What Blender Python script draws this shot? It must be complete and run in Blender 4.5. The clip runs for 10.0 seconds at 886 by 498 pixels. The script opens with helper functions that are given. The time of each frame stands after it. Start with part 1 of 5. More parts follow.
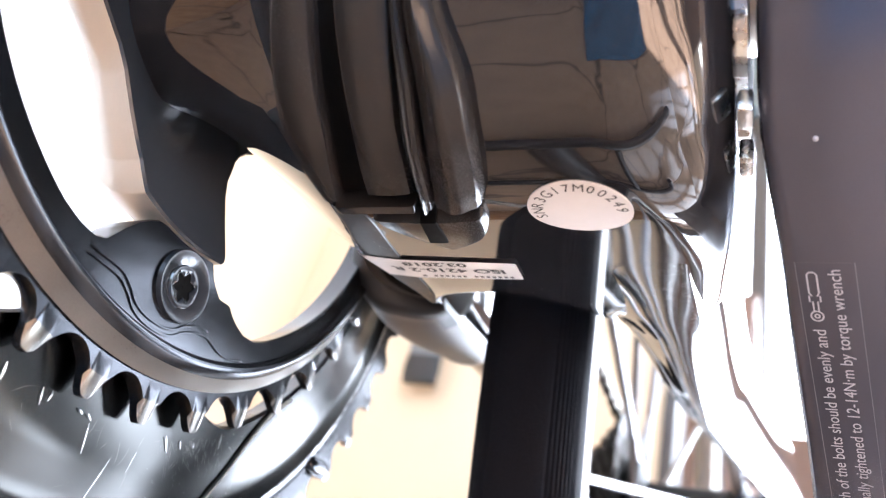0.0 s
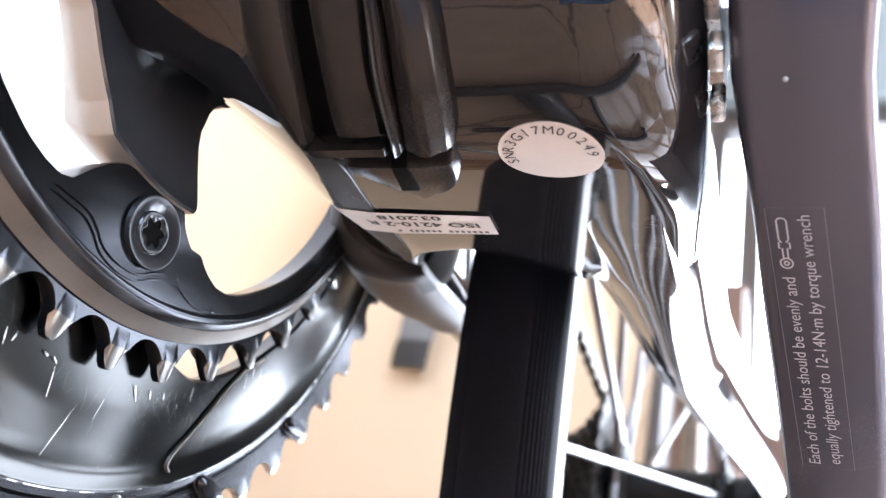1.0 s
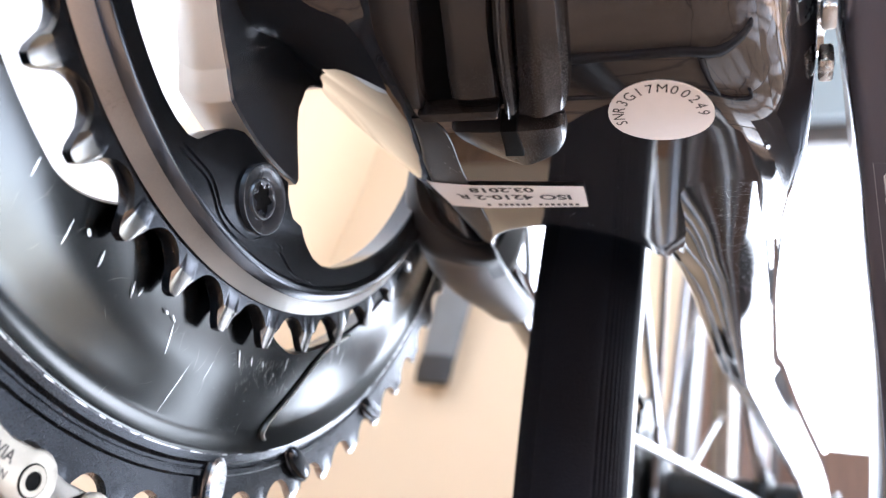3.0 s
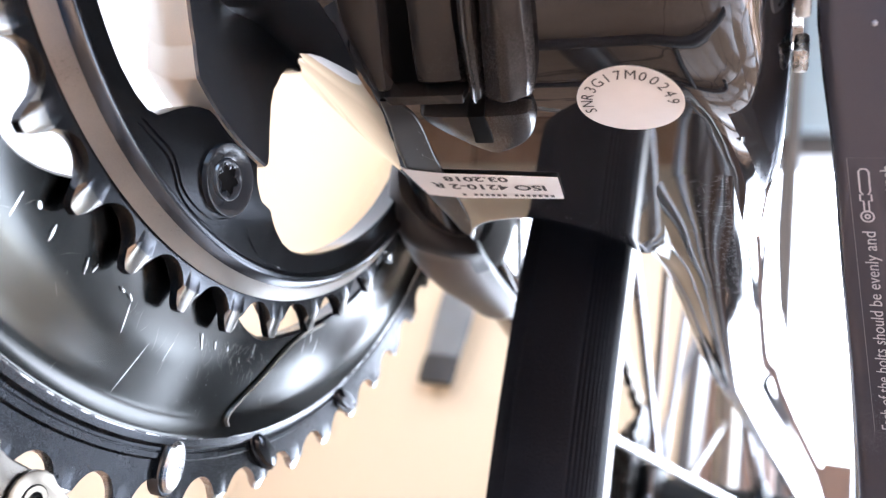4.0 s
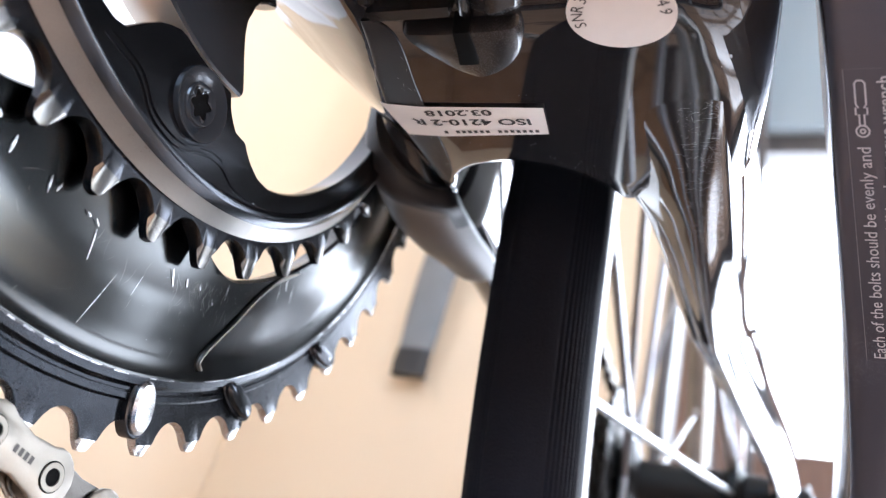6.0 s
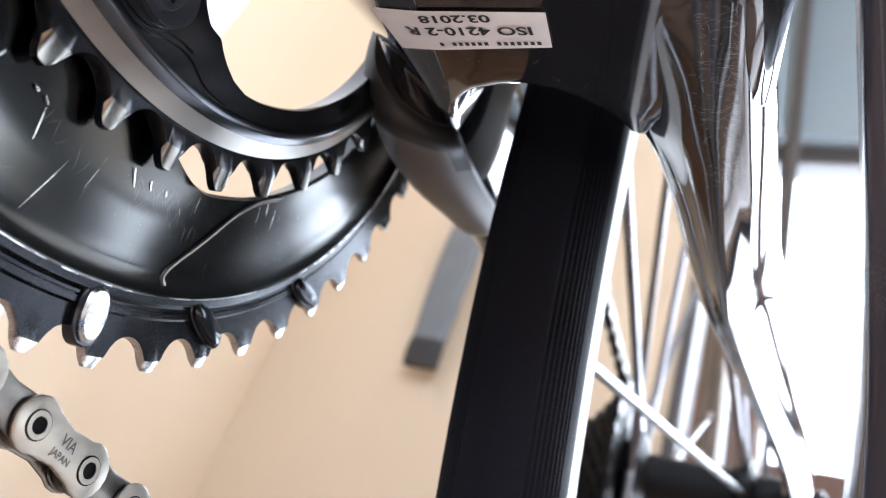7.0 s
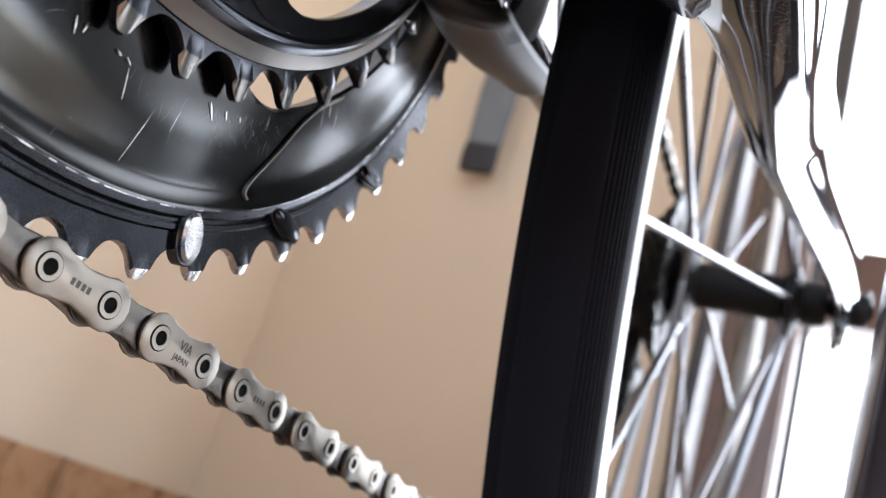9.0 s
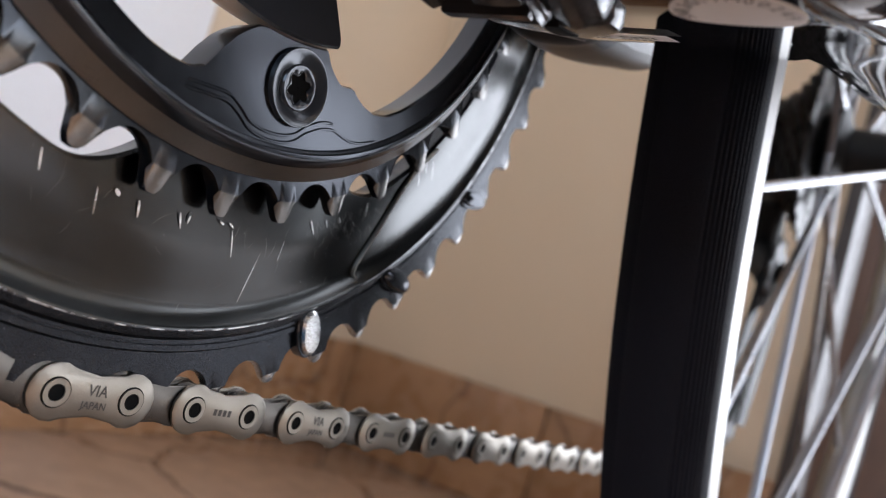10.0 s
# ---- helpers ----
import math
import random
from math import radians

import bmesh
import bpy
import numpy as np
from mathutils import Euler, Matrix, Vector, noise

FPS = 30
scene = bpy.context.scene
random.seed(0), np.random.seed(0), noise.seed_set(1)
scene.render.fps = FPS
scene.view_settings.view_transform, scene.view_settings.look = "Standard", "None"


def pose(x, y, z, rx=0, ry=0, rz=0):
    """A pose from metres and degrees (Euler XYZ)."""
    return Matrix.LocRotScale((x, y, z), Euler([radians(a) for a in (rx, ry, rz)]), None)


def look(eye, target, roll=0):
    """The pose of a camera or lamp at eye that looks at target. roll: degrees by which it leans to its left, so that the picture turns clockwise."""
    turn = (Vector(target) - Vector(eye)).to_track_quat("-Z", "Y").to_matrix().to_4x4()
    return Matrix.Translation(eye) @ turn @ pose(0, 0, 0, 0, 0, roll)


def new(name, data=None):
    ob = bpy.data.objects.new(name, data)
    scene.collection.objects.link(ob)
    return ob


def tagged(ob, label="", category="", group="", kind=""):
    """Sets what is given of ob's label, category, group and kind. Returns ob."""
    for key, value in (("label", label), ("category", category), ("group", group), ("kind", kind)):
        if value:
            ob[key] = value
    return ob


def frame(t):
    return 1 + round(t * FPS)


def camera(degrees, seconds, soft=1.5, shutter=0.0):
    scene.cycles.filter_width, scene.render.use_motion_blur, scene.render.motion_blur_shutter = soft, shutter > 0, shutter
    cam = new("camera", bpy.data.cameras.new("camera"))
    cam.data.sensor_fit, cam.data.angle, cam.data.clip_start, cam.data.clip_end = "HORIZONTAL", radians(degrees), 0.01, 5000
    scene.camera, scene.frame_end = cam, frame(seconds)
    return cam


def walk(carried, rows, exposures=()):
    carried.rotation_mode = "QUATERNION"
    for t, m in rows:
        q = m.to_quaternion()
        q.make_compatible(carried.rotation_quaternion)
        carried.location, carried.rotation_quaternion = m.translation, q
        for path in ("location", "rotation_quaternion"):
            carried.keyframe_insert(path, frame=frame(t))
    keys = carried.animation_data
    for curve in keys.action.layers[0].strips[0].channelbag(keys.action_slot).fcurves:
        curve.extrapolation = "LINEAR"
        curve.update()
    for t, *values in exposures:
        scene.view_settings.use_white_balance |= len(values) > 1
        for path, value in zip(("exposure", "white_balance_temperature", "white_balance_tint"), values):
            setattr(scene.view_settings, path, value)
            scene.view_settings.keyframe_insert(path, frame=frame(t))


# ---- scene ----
# The camera
cam = camera(56.56, 10.0, soft=1.15)
cam.data.dof.use_dof, cam.data.dof.focus_distance, cam.data.dof.aperture_fstop = True, 0.130, 20.0
PATH = [
    (0.0, 0.05176, -0.07990, 0.15382, 125.654, -13.643, 17.135),
    (0.5, 0.05404, -0.07969, 0.15113, 125.237, -13.884, 17.317),
    (1.0, 0.05470, -0.07426, 0.14973, 125.223, -13.929, 16.294),
    (1.5, 0.05639, -0.07374, 0.15426, 125.881, -13.962, 15.748),
    (2.0, 0.05643, -0.07417, 0.15676, 126.085, -13.948, 15.715),
    (2.5, 0.04681, -0.07530, 0.15481, 125.686, -14.550, 16.809),
    (2.7, 0.04113, -0.07806, 0.14758, 125.719, -14.485, 16.692),
    (3.8, 0.04930, -0.06182, 0.12755, 130.268, -15.053, 19.199),
    (4.0, 0.04879, -0.06952, 0.13860, 126.798, -16.384, 16.761),
    (4.5, 0.05267, -0.07210, 0.14424, 126.430, -15.660, 16.805),
    (5.0, 0.05285, -0.07277, 0.14629, 126.100, -15.181, 16.895),
    (5.5, 0.04956, -0.06693, 0.14331, 125.884, -15.320, 16.135),
    (6.0, 0.04568, -0.05926, 0.13196, 127.356, -15.111, 15.127),
    (6.2, 0.04661, -0.05512, 0.12958, 127.700, -16.089, 15.354),
    (7.3, 0.04978, -0.03891, 0.13035, 127.574, -18.549, 14.440),
    (7.5, 0.05257, -0.03967, 0.13042, 127.506, -18.387, 14.384),
    (8.0, 0.05262, -0.04545, 0.13225, 124.670, -18.374, 15.032),
    (8.5, 0.04974, -0.05351, 0.13343, 119.987, -18.198, 16.667),
    (9.0, 0.04995, -0.06099, 0.14050, 111.522, -18.047, 19.425),
    (9.5, 0.04950, -0.07580, 0.16480, 102.662, -17.232, 24.381),
    (10.0, 0.05350, -0.08020, 0.18700, 94.856, -16.218, 30.879),
]
EXPOSURES = [(0.0, 4.77, 5800, 13), (1.0, 4.38, 5830, 14), (2.0, 4.25, 5820, 14), (2.5, 4.20, 5800, 13.5), (4.0, 4.52, 5720, 13), (5.5, 4.32, 5740, 13), (7.5, 3.76, 5760, 11), (8.5, 3.53, 5880, 12.5), (9.0, 3.33, 6000, 14), (9.5, 3.07, 6120, 14.5), (10.0, 2.88, 6080, 14.5)]
walk(cam, [(t, pose(x, y, z, rx, ry, rz)) for t, x, y, z, rx, ry, rz in PATH], EXPOSURES)

# Light: daylight from tall windows at the back and at the side, fill from an added front window
world = bpy.data.worlds.new("sky")
scene.world = world
world.use_nodes = True
wn = world.node_tree.nodes
sky = wn.new("ShaderNodeTexSky")
sky.sky_type = "NISHITA"
sky.sun_disc = False
sky.sun_elevation, sky.sun_rotation = radians(39), radians(55)
wn["Background"].inputs["Strength"].default_value = 0.05
world.node_tree.links.new(sky.outputs[0], wn["Background"].inputs["Color"])


def window_light(name, m, w, h, power, color):
    data = bpy.data.lights.new(name, "AREA")
    data.shape, data.size, data.size_y, data.energy, data.color = "RECTANGLE", w, h, power, color
    ob = new(name, data)
    ob.matrix_world = m
    return ob


sun_data = bpy.data.lights.new("sun", "SUN")
sun_data.energy, sun_data.angle, sun_data.color = 5.0, radians(0.6), (1.0, 0.96, 0.9)
sun = new("sun", sun_data)
sun.matrix_world = look((2.2, 1.47, 2.05), (0.10, 0.0, 0.0))
window_light("window_light", look((0.85, 1.52, 0.88), (0.85, 0, 0.88)), 1.7, 1.68, 4.6, (0.93, 0.97, 1.0))
window_light("window_light", look((2.32, 0.88, 1.08), (0, 0.88, 1.08)), 0.90, 1.70, 2.9, (0.93, 0.97, 1.0))
# fill for the back wall, from an unseen window added in front
window_light("window_light", look((1.2, -2.58, 1.25), (1.2, 0, 1.25)), 1.3, 1.6, 3.6, (0.76, 0.89, 1.0))

# Materials


def links_of(m):
    return m.node_tree.nodes, m.node_tree.links


def material(name, base, rough=0.5, metal=0.0, grain=200.0, vary=0.15, rvary=0.1, bump=0.0, coat=0.0, broad=12.0, second=None, bump_scale=None):
    """A surface with colour variation at a fine and a broad scale, uneven gloss and fine relief."""
    m = bpy.data.materials.new(name)
    m.use_nodes = True
    n, l = links_of(m)
    b = n["Principled BSDF"]
    co = n.new("ShaderNodeTexCoord")
    fine, wide = n.new("ShaderNodeTexNoise"), n.new("ShaderNodeTexNoise")
    for tex, s in ((fine, grain), (wide, broad)):
        tex.inputs["Scale"].default_value = s
        tex.inputs["Detail"].default_value = 5
        l.new(co.outputs["Object"], tex.inputs["Vector"])
    add = n.new("ShaderNodeMath")
    add.operation = "ADD"
    l.new(fine.outputs[0], add.inputs[0])
    l.new(wide.outputs[0], add.inputs[1])
    ramp = n.new("ShaderNodeMapRange")
    ramp.inputs[1].default_value, ramp.inputs[2].default_value = 0.6, 1.4
    l.new(add.outputs[0], ramp.inputs[0])
    mix = n.new("ShaderNodeMix")
    mix.data_type = "RGBA"
    c = Vector(base)
    d = Vector(second) if second else c * (1 + vary)
    if not second:
        c = c * (1 - vary)
    mix.inputs[6].default_value = (*c, 1)
    mix.inputs[7].default_value = (*d, 1)
    l.new(ramp.outputs[0], mix.inputs[0])
    l.new(mix.outputs[2], b.inputs["Base Color"])
    rr = n.new("ShaderNodeMapRange")
    rr.inputs[1].default_value, rr.inputs[2].default_value = 0.6, 1.4
    rr.inputs[3].default_value, rr.inputs[4].default_value = max(0.01, rough - rvary), rough + rvary
    l.new(add.outputs[0], rr.inputs[0])
    l.new(rr.outputs[0], b.inputs["Roughness"])
    b.inputs["Metallic"].default_value = metal
    b.inputs["Coat Weight"].default_value = coat
    b.inputs["Coat Roughness"].default_value = 0.02
    if bump:
        bp = n.new("ShaderNodeBump")
        bp.inputs["Strength"].default_value = bump
        bp.inputs["Distance"].default_value = 0.0004
        if bump_scale:
            bt = n.new("ShaderNodeTexNoise")
            bt.inputs["Scale"].default_value = bump_scale
            l.new(co.outputs["Object"], bt.inputs["Vector"])
            l.new(bt.outputs[0], bp.inputs["Height"])
        else:
            l.new(fine.outputs[0], bp.inputs["Height"])
        l.new(bp.outputs[0], b.inputs["Normal"])
    return m


def wood(name, c1, c2, length_axis, rough=0.4):
    m = material(name, c1, rough, 0, 60, 0.1, 0.1, 0.1, second=c2)
    n, l = links_of(m)
    b = n["Principled BSDF"]
    co, mp, tx = n.new("ShaderNodeTexCoord"), n.new("ShaderNodeMapping"), n.new("ShaderNodeTexNoise")
    s = [40, 40, 40]
    s[length_axis] = 3.0
    mp.inputs["Scale"].default_value = s
    tx.inputs["Detail"].default_value, tx.inputs["Distortion"].default_value = 4, 0.25
    l.new(co.outputs["Object"], mp.inputs["Vector"])
    l.new(mp.outputs[0], tx.inputs["Vector"])
    info = n.new("ShaderNodeObjectInfo")
    hue = n.new("ShaderNodeMix")
    hue.data_type = "RGBA"
    hue.inputs[6].default_value, hue.inputs[7].default_value = (*c1, 1), (*c2, 1)
    sm = n.new("ShaderNodeMapRange")
    sm.inputs[1].default_value, sm.inputs[2].default_value = 0.25, 0.80
    l.new(tx.outputs[0], sm.inputs[0])
    l.new(sm.outputs[0], hue.inputs[0])
    br = n.new("ShaderNodeHueSaturation")
    vr = n.new("ShaderNodeMapRange")
    vr.inputs[3].default_value, vr.inputs[4].default_value = 0.85, 1.15
    l.new(info.outputs["Random"], vr.inputs[0])
    l.new(vr.outputs[0], br.inputs["Value"])
    l.new(hue.outputs[2], br.inputs["Color"])
    l.new(br.outputs[0], b.inputs["Base Color"])
    return m


gloss_black = material("gloss_black_paint", (0.016, 0.016, 0.018), 0.05, 0, 900, 0.3, 0.03, 0.0, coat=1.0, broad=30)
satin_plastic = material("satin_black_plastic", (0.021, 0.0195, 0.019), 0.25, 0, 7000, 0.15, 0.05, 0.02, broad=40)
rubber_guard = material("grey_rubber_guard", (0.080, 0.070, 0.060), 0.42, 0, 7000, 0.2, 0.08, 0.12, broad=60)
rubber_black = material("black_rubber", (0.012, 0.012, 0.013), 0.5, 0, 7000, 0.3, 0.1, 0.08, broad=60)
tread = material("tyre_rubber", (0.0105, 0.0115, 0.0165), 0.75, 0, 2500, 0.35, 0.08, 0.5, broad=35)
tread.node_tree.nodes["Principled BSDF"].inputs["Specular IOR Level"].default_value = 0.12
anodised = material("black_anodised_aluminium", (0.045, 0.048, 0.054), 0.20, 0.9, 900, 0.12, 0.04, 0.0, broad=50)
gloss_black.node_tree.nodes["Principled BSDF"].inputs["Coat IOR"].default_value = 1.65
gloss_black.node_tree.nodes["Principled BSDF"].inputs["Specular IOR Level"].default_value = 0.15
patch_black = material("scratched_matt_black", (0.011, 0.012, 0.015), 0.42, 0, 3000, 0.3, 0.08, 0.06, broad=70)
ring_black = material("black_oily_anodised_ring", (0.020, 0.022, 0.026), 0.27, 0.85, 7000, 0.3, 0.06, 0.02, broad=60)
worn_anodised = material("worn_tooth_metal", (0.125, 0.12, 0.112), 0.24, 1.0, 7000, 0.05, 0.05, 0.0, broad=120)
scuff_grey = material("pale_scuff", (0.34, 0.35, 0.37), 0.5)
inner_steel = material("oily_inner_link_steel", (0.10, 0.092, 0.082), 0.32, 1.0, 7000, 0.2, 0.08, 0.03, broad=260)
satin_band = material("worn_satin_band", (0.19, 0.18, 0.165), 0.32, 0.95, 7000, 0.2, 0.07, 0.04, broad=80)
dish_metal = material("polished_dark_aluminium", (0.051, 0.052, 0.051), 0.19, 1.0, 7000, 0.15, 0.05, 0.00, broad=45)
bare_metal = material("bare_worn_aluminium", (0.52, 0.52, 0.51), 0.27, 1.0, 7000, 0.12, 0.08, 0.02, broad=150)
worn_edge = material("chipped_black_edge", (0.05, 0.05, 0.055), 0.28, 1.0, 420, 0.1, 0.06, 0.0, broad=110)
we_n = worn_edge.node_tree.nodes
we_ramp = [x for x in we_n if x.bl_idname == "ShaderNodeMix"][0]
we_ramp.inputs[6].default_value, we_ramp.inputs[7].default_value = (0.06, 0.06, 0.065, 1), (0.48, 0.48, 0.48, 1)
we_map = [x for x in we_n if x.bl_idname == "ShaderNodeMapRange"][0]
we_map.inputs[1].default_value, we_map.inputs[2].default_value = 0.92, 1.08
crank_satin = material("satin_bare_aluminium", (0.62, 0.60, 0.55), 0.6, 0.8, 900, 0.08, 0.05, 0.0, broad=40)
spider_black = material("gloss_black_anodised", (0.034, 0.038, 0.044), 0.16, 0.3, 7000, 0.2, 0.06, 0.01, broad=40)
crank_dark = material("dark_grey_anodised_crank", (0.108, 0.115, 0.152), 0.24, 0.55, 7000, 0.1, 0.04, 0.02, broad=30)
# pale flank colour carries the reflection of the bright wall
spider_side = material("flank_with_wall_sheen", (0.62, 0.60, 0.54), 0.42, 0.7, 7000, 0.1, 0.06, 0.01, broad=40)
crank_line = material("faint_grey_print", (0.16, 0.17, 0.20), 0.45)
chain_steel = material("nickel_plated_steel", (0.205, 0.185, 0.155), 0.36, 1.0, 7000, 0.12, 0.05, 0.03, broad=260)
roller_steel = material("dark_oily_steel", (0.035, 0.033, 0.031), 0.3, 1.0, 900, 0.3, 0.12, 0.1, broad=200)
# near-black in place of the shade inside channels, sockets and holes
recess_dark = material("recess_black", (0.003, 0.003, 0.003), 0.85, 0, 800, 0.3, 0.1)
recess_dark.node_tree.nodes["Principled BSDF"].inputs["Specular IOR Level"].default_value = 0.1
silver = material("silver_aluminium", (0.72, 0.72, 0.71), 0.3, 1.0, 900, 0.1, 0.08, 0.1, broad=60)
rim_metal = material("machined_rim_aluminium", (0.245, 0.235, 0.22), 0.45, 1.0, 1500, 0.35, 0.1, 0.2, broad=30)
spoke_steel = material("bright_spoke_steel", (0.285, 0.285, 0.30), 0.3, 1.0, 600, 0.1, 0.06)
hub_black = material("black_hub_paint", (0.008, 0.008, 0.008), 0.5, 0.0, 700, 0.2, 0.08)
hub_black.node_tree.nodes["Principled BSDF"].inputs["Specular IOR Level"].default_value = 0.2
sticker_white = material("white_sticker_vinyl", (0.80, 0.78, 0.76), 0.4, 0, 500, 0.03, 0.05, broad=90)
ink = material("black_ink", (0.015, 0.015, 0.016), 0.5)
white_print = material("pale_grey_print", (0.44, 0.46, 0.52), 0.45)
engraved = material("engraved_mark", (0.055, 0.05, 0.045), 0.5, 0.8)
wall_paint = material("warm_beige_wall_paint", (0.655, 0.528, 0.378), 0.75, 0, 220, 0.03, 0.1, 0.25, broad=3)
white_paint = material("white_paint", (0.78, 0.77, 0.75), 0.5, 0, 150, 0.03, 0.1, 0.1, broad=3)
white_wall = material("cool_white_wall", (0.82, 0.83, 0.85), 0.7, 0, 220, 0.03, 0.1, 0.2, broad=3)
# shade on the wall over the window, put into its colour
lintel_shade = material("lintel_shade_blue_grey", (0.26, 0.33, 0.38), 0.7, 0, 150, 0.05, 0.1, 0.1, broad=3)
brown_wood = wood("dark_brown_wood", (0.10, 0.06, 0.045), (0.17, 0.10, 0.07), 2)


def polished_stone(name, c1, c2, vein, rough, grout=False):
    """Brown polished stone: clouds at two scales, thin dark veins, a different draw on each tile."""
    m = material(name, c1, rough, 0, 45, 0.1, rough * 0.4, 0.0, broad=6, second=c2)
    n, l = links_of(m)
    b = n["Principled BSDF"]
    b.inputs["Specular IOR Level"].default_value = 0.38
    co, info = n.new("ShaderNodeTexCoord"), n.new("ShaderNodeObjectInfo")
    shift = n.new("ShaderNodeVectorMath")
    shift.operation = "ADD"
    push = n.new("ShaderNodeVectorMath")
    push.operation = "SCALE"
    push.inputs[0].default_value = (9.0, 5.0, 3.0)
    l.new(info.outputs["Random"], push.inputs[3])
    l.new(co.outputs["Object"], shift.inputs[0])
    l.new(push.outputs[0], shift.inputs[1])
    warp = n.new("ShaderNodeTexNoise")
    warp.inputs["Scale"].default_value, warp.inputs["Detail"].default_value = 6, 4
    l.new(shift.outputs[0], warp.inputs["Vector"])
    bend = n.new("ShaderNodeVectorMath")
    bend.operation = "MULTIPLY_ADD"
    bend.inputs[1].default_value = (0.16, 0.16, 0.16)
    l.new(warp.outputs["Color"], bend.inputs[0])
    l.new(shift.outputs[0], bend.inputs[2])
    cells = n.new("ShaderNodeTexVoronoi")
    cells.feature = "DISTANCE_TO_EDGE"
    cells.inputs["Scale"].default_value = 5.5
    l.new(bend.outputs[0], cells.inputs["Vector"])
    line = n.new("ShaderNodeMapRange")
    line.inputs[1].default_value, line.inputs[2].default_value = 0.004, 0.020
    line.inputs[3].default_value, line.inputs[4].default_value = 0.85, 0.0
    l.new(cells.outputs["Distance"], line.inputs[0])
    mix = n.new("ShaderNodeMix")
    mix.data_type = "RGBA"
    mix.inputs[7].default_value = (*vein, 1)
    l.new(line.outputs[0], mix.inputs[0])
    l.new(b.inputs["Base Color"].links[0].from_socket, mix.inputs[6])
    tone = n.new("ShaderNodeHueSaturation")
    vr = n.new("ShaderNodeMapRange")
    vr.inputs[3].default_value, vr.inputs[4].default_value = 0.9, 1.1
    l.new(info.outputs["Random"], vr.inputs[0])
    l.new(vr.outputs[0], tone.inputs["Value"])
    l.new(mix.outputs[2], tone.inputs["Color"])
    l.new(tone.outputs[0], b.inputs["Base Color"])
    return m


floor_stone = polished_stone("polished_brown_stone", (0.27, 0.180, 0.125), (0.40, 0.268, 0.185), (0.06, 0.036, 0.026), 0.12)
skirt_stone = polished_stone("brown_skirting_stone", (0.29, 0.152, 0.075), (0.40, 0.23, 0.12), (0.16, 0.085, 0.045), 0.28)
grout = material("dark_brown_grout", (0.09, 0.065, 0.05), 0.9, 0, 900, 0.2, 0.05, 0.3, broad=20)
strap_grey = material("grey_webbing", (0.16, 0.17, 0.18), 0.7, 0, 900, 0.2, 0.1, 0.4, broad=30)
stand_black = material("black_powder_coat", (0.012, 0.012, 0.013), 0.4, 0, 1500, 0.2, 0.08, 0.1, broad=40)
# blue of a phone mirrored in crank and shell, put on an unseen cloth
reflection_blue = material("phone_blue_stand_in", (0.018, 0.085, 0.17), 0.85, 0, 1800, 0.25, 0.08, 0.6, broad=25)
frame_dark = material("dark_window_frame", (0.06, 0.055, 0.055), 0.45, 0, 200, 0.1, 0.1)

# Helpers for building
BB = 0.268                    # height of the bottom bracket axis
HUB_Y, HUB_Z = 0.4046, 0.338  # rear axle
bicycle = tagged(new("bicycle"), "black glossy road bicycle with its chain on the large ring", "bicycle")
bicycle.location = (0, HUB_Y, 0)


def smooth(me, angle=35):
    for p in me.polygons:
        p.use_smooth = True
    me.set_sharp_from_angle(angle=radians(angle))


def part(name, bm, mat, parent=None, label="", angle=35):
    """Links a bmesh, or a finished mesh, as one object under a thing or a part."""
    if isinstance(bm, bmesh.types.BMesh):
        me = bpy.data.meshes.new(name)
        bm.normal_update()
        bm.to_mesh(me)
        bm.free()
        for one in mat if isinstance(mat, (list, tuple)) else [mat]:
            me.materials.append(one)
        smooth(me, angle)
    else:
        me = bm
    ob = new(name, me)
    if parent:
        ob.parent = parent
        if parent is bicycle:
            ob.matrix_parent_inverse = Matrix.Translation((0, -HUB_Y, 0))
    if label:
        tagged(ob, label)
    return ob


def at(r, a, x):
    """A point at radius r and angle a (radians from straight down towards the rear) about the bottom bracket axis."""
    return Vector((x, r * math.sin(a), BB - r * math.cos(a)))


def grid(bm, rows, close_u=False, close_v=False, mat=0):
    """Quads over rows of points."""
    vs = [[bm.verts.new(p) for p in r] for r in rows]
    nu, nv = len(vs), len(vs[0])
    for i in range(nu if close_u else nu - 1):
        for j in range(nv if close_v else nv - 1):
            f = bm.faces.new((vs[i][j], vs[(i + 1) % nu][j], vs[(i + 1) % nu][(j + 1) % nv], vs[i][(j + 1) % nv]))
            f.material_index = mat(i, j) if callable(mat) else mat
    return vs


def revolve(bm, profile, steps, centre=(0, BB), mats=None, start=0.0, sweep=2 * math.pi):
    """Turns a closed profile of (radius, x) about the x axis through centre."""
    full = abs(sweep - 2 * math.pi) < 1e-6
    rows = []
    for i in range(steps if full else steps + 1):
        a = start + sweep * i / steps
        rows.append([(x, centre[0] + r * math.sin(a), centre[1] - r * math.cos(a)) for r, x in profile])
    vs = grid(bm, rows, full, True, (lambda i, j: mats[j]) if mats else 0)
    if not full:
        bm.faces.new(vs[0])
        bm.faces.new(list(reversed(vs[-1])))


def loft(bm, sections, caps=True, mat=0):
    vs = grid(bm, sections, False, True, mat)
    if caps:
        bm.faces.new(list(reversed(vs[0])))
        bm.faces.new(vs[-1])
    return vs


def fixed(bm):
    bmesh.ops.recalc_face_normals(bm, faces=bm.faces)
    return bm


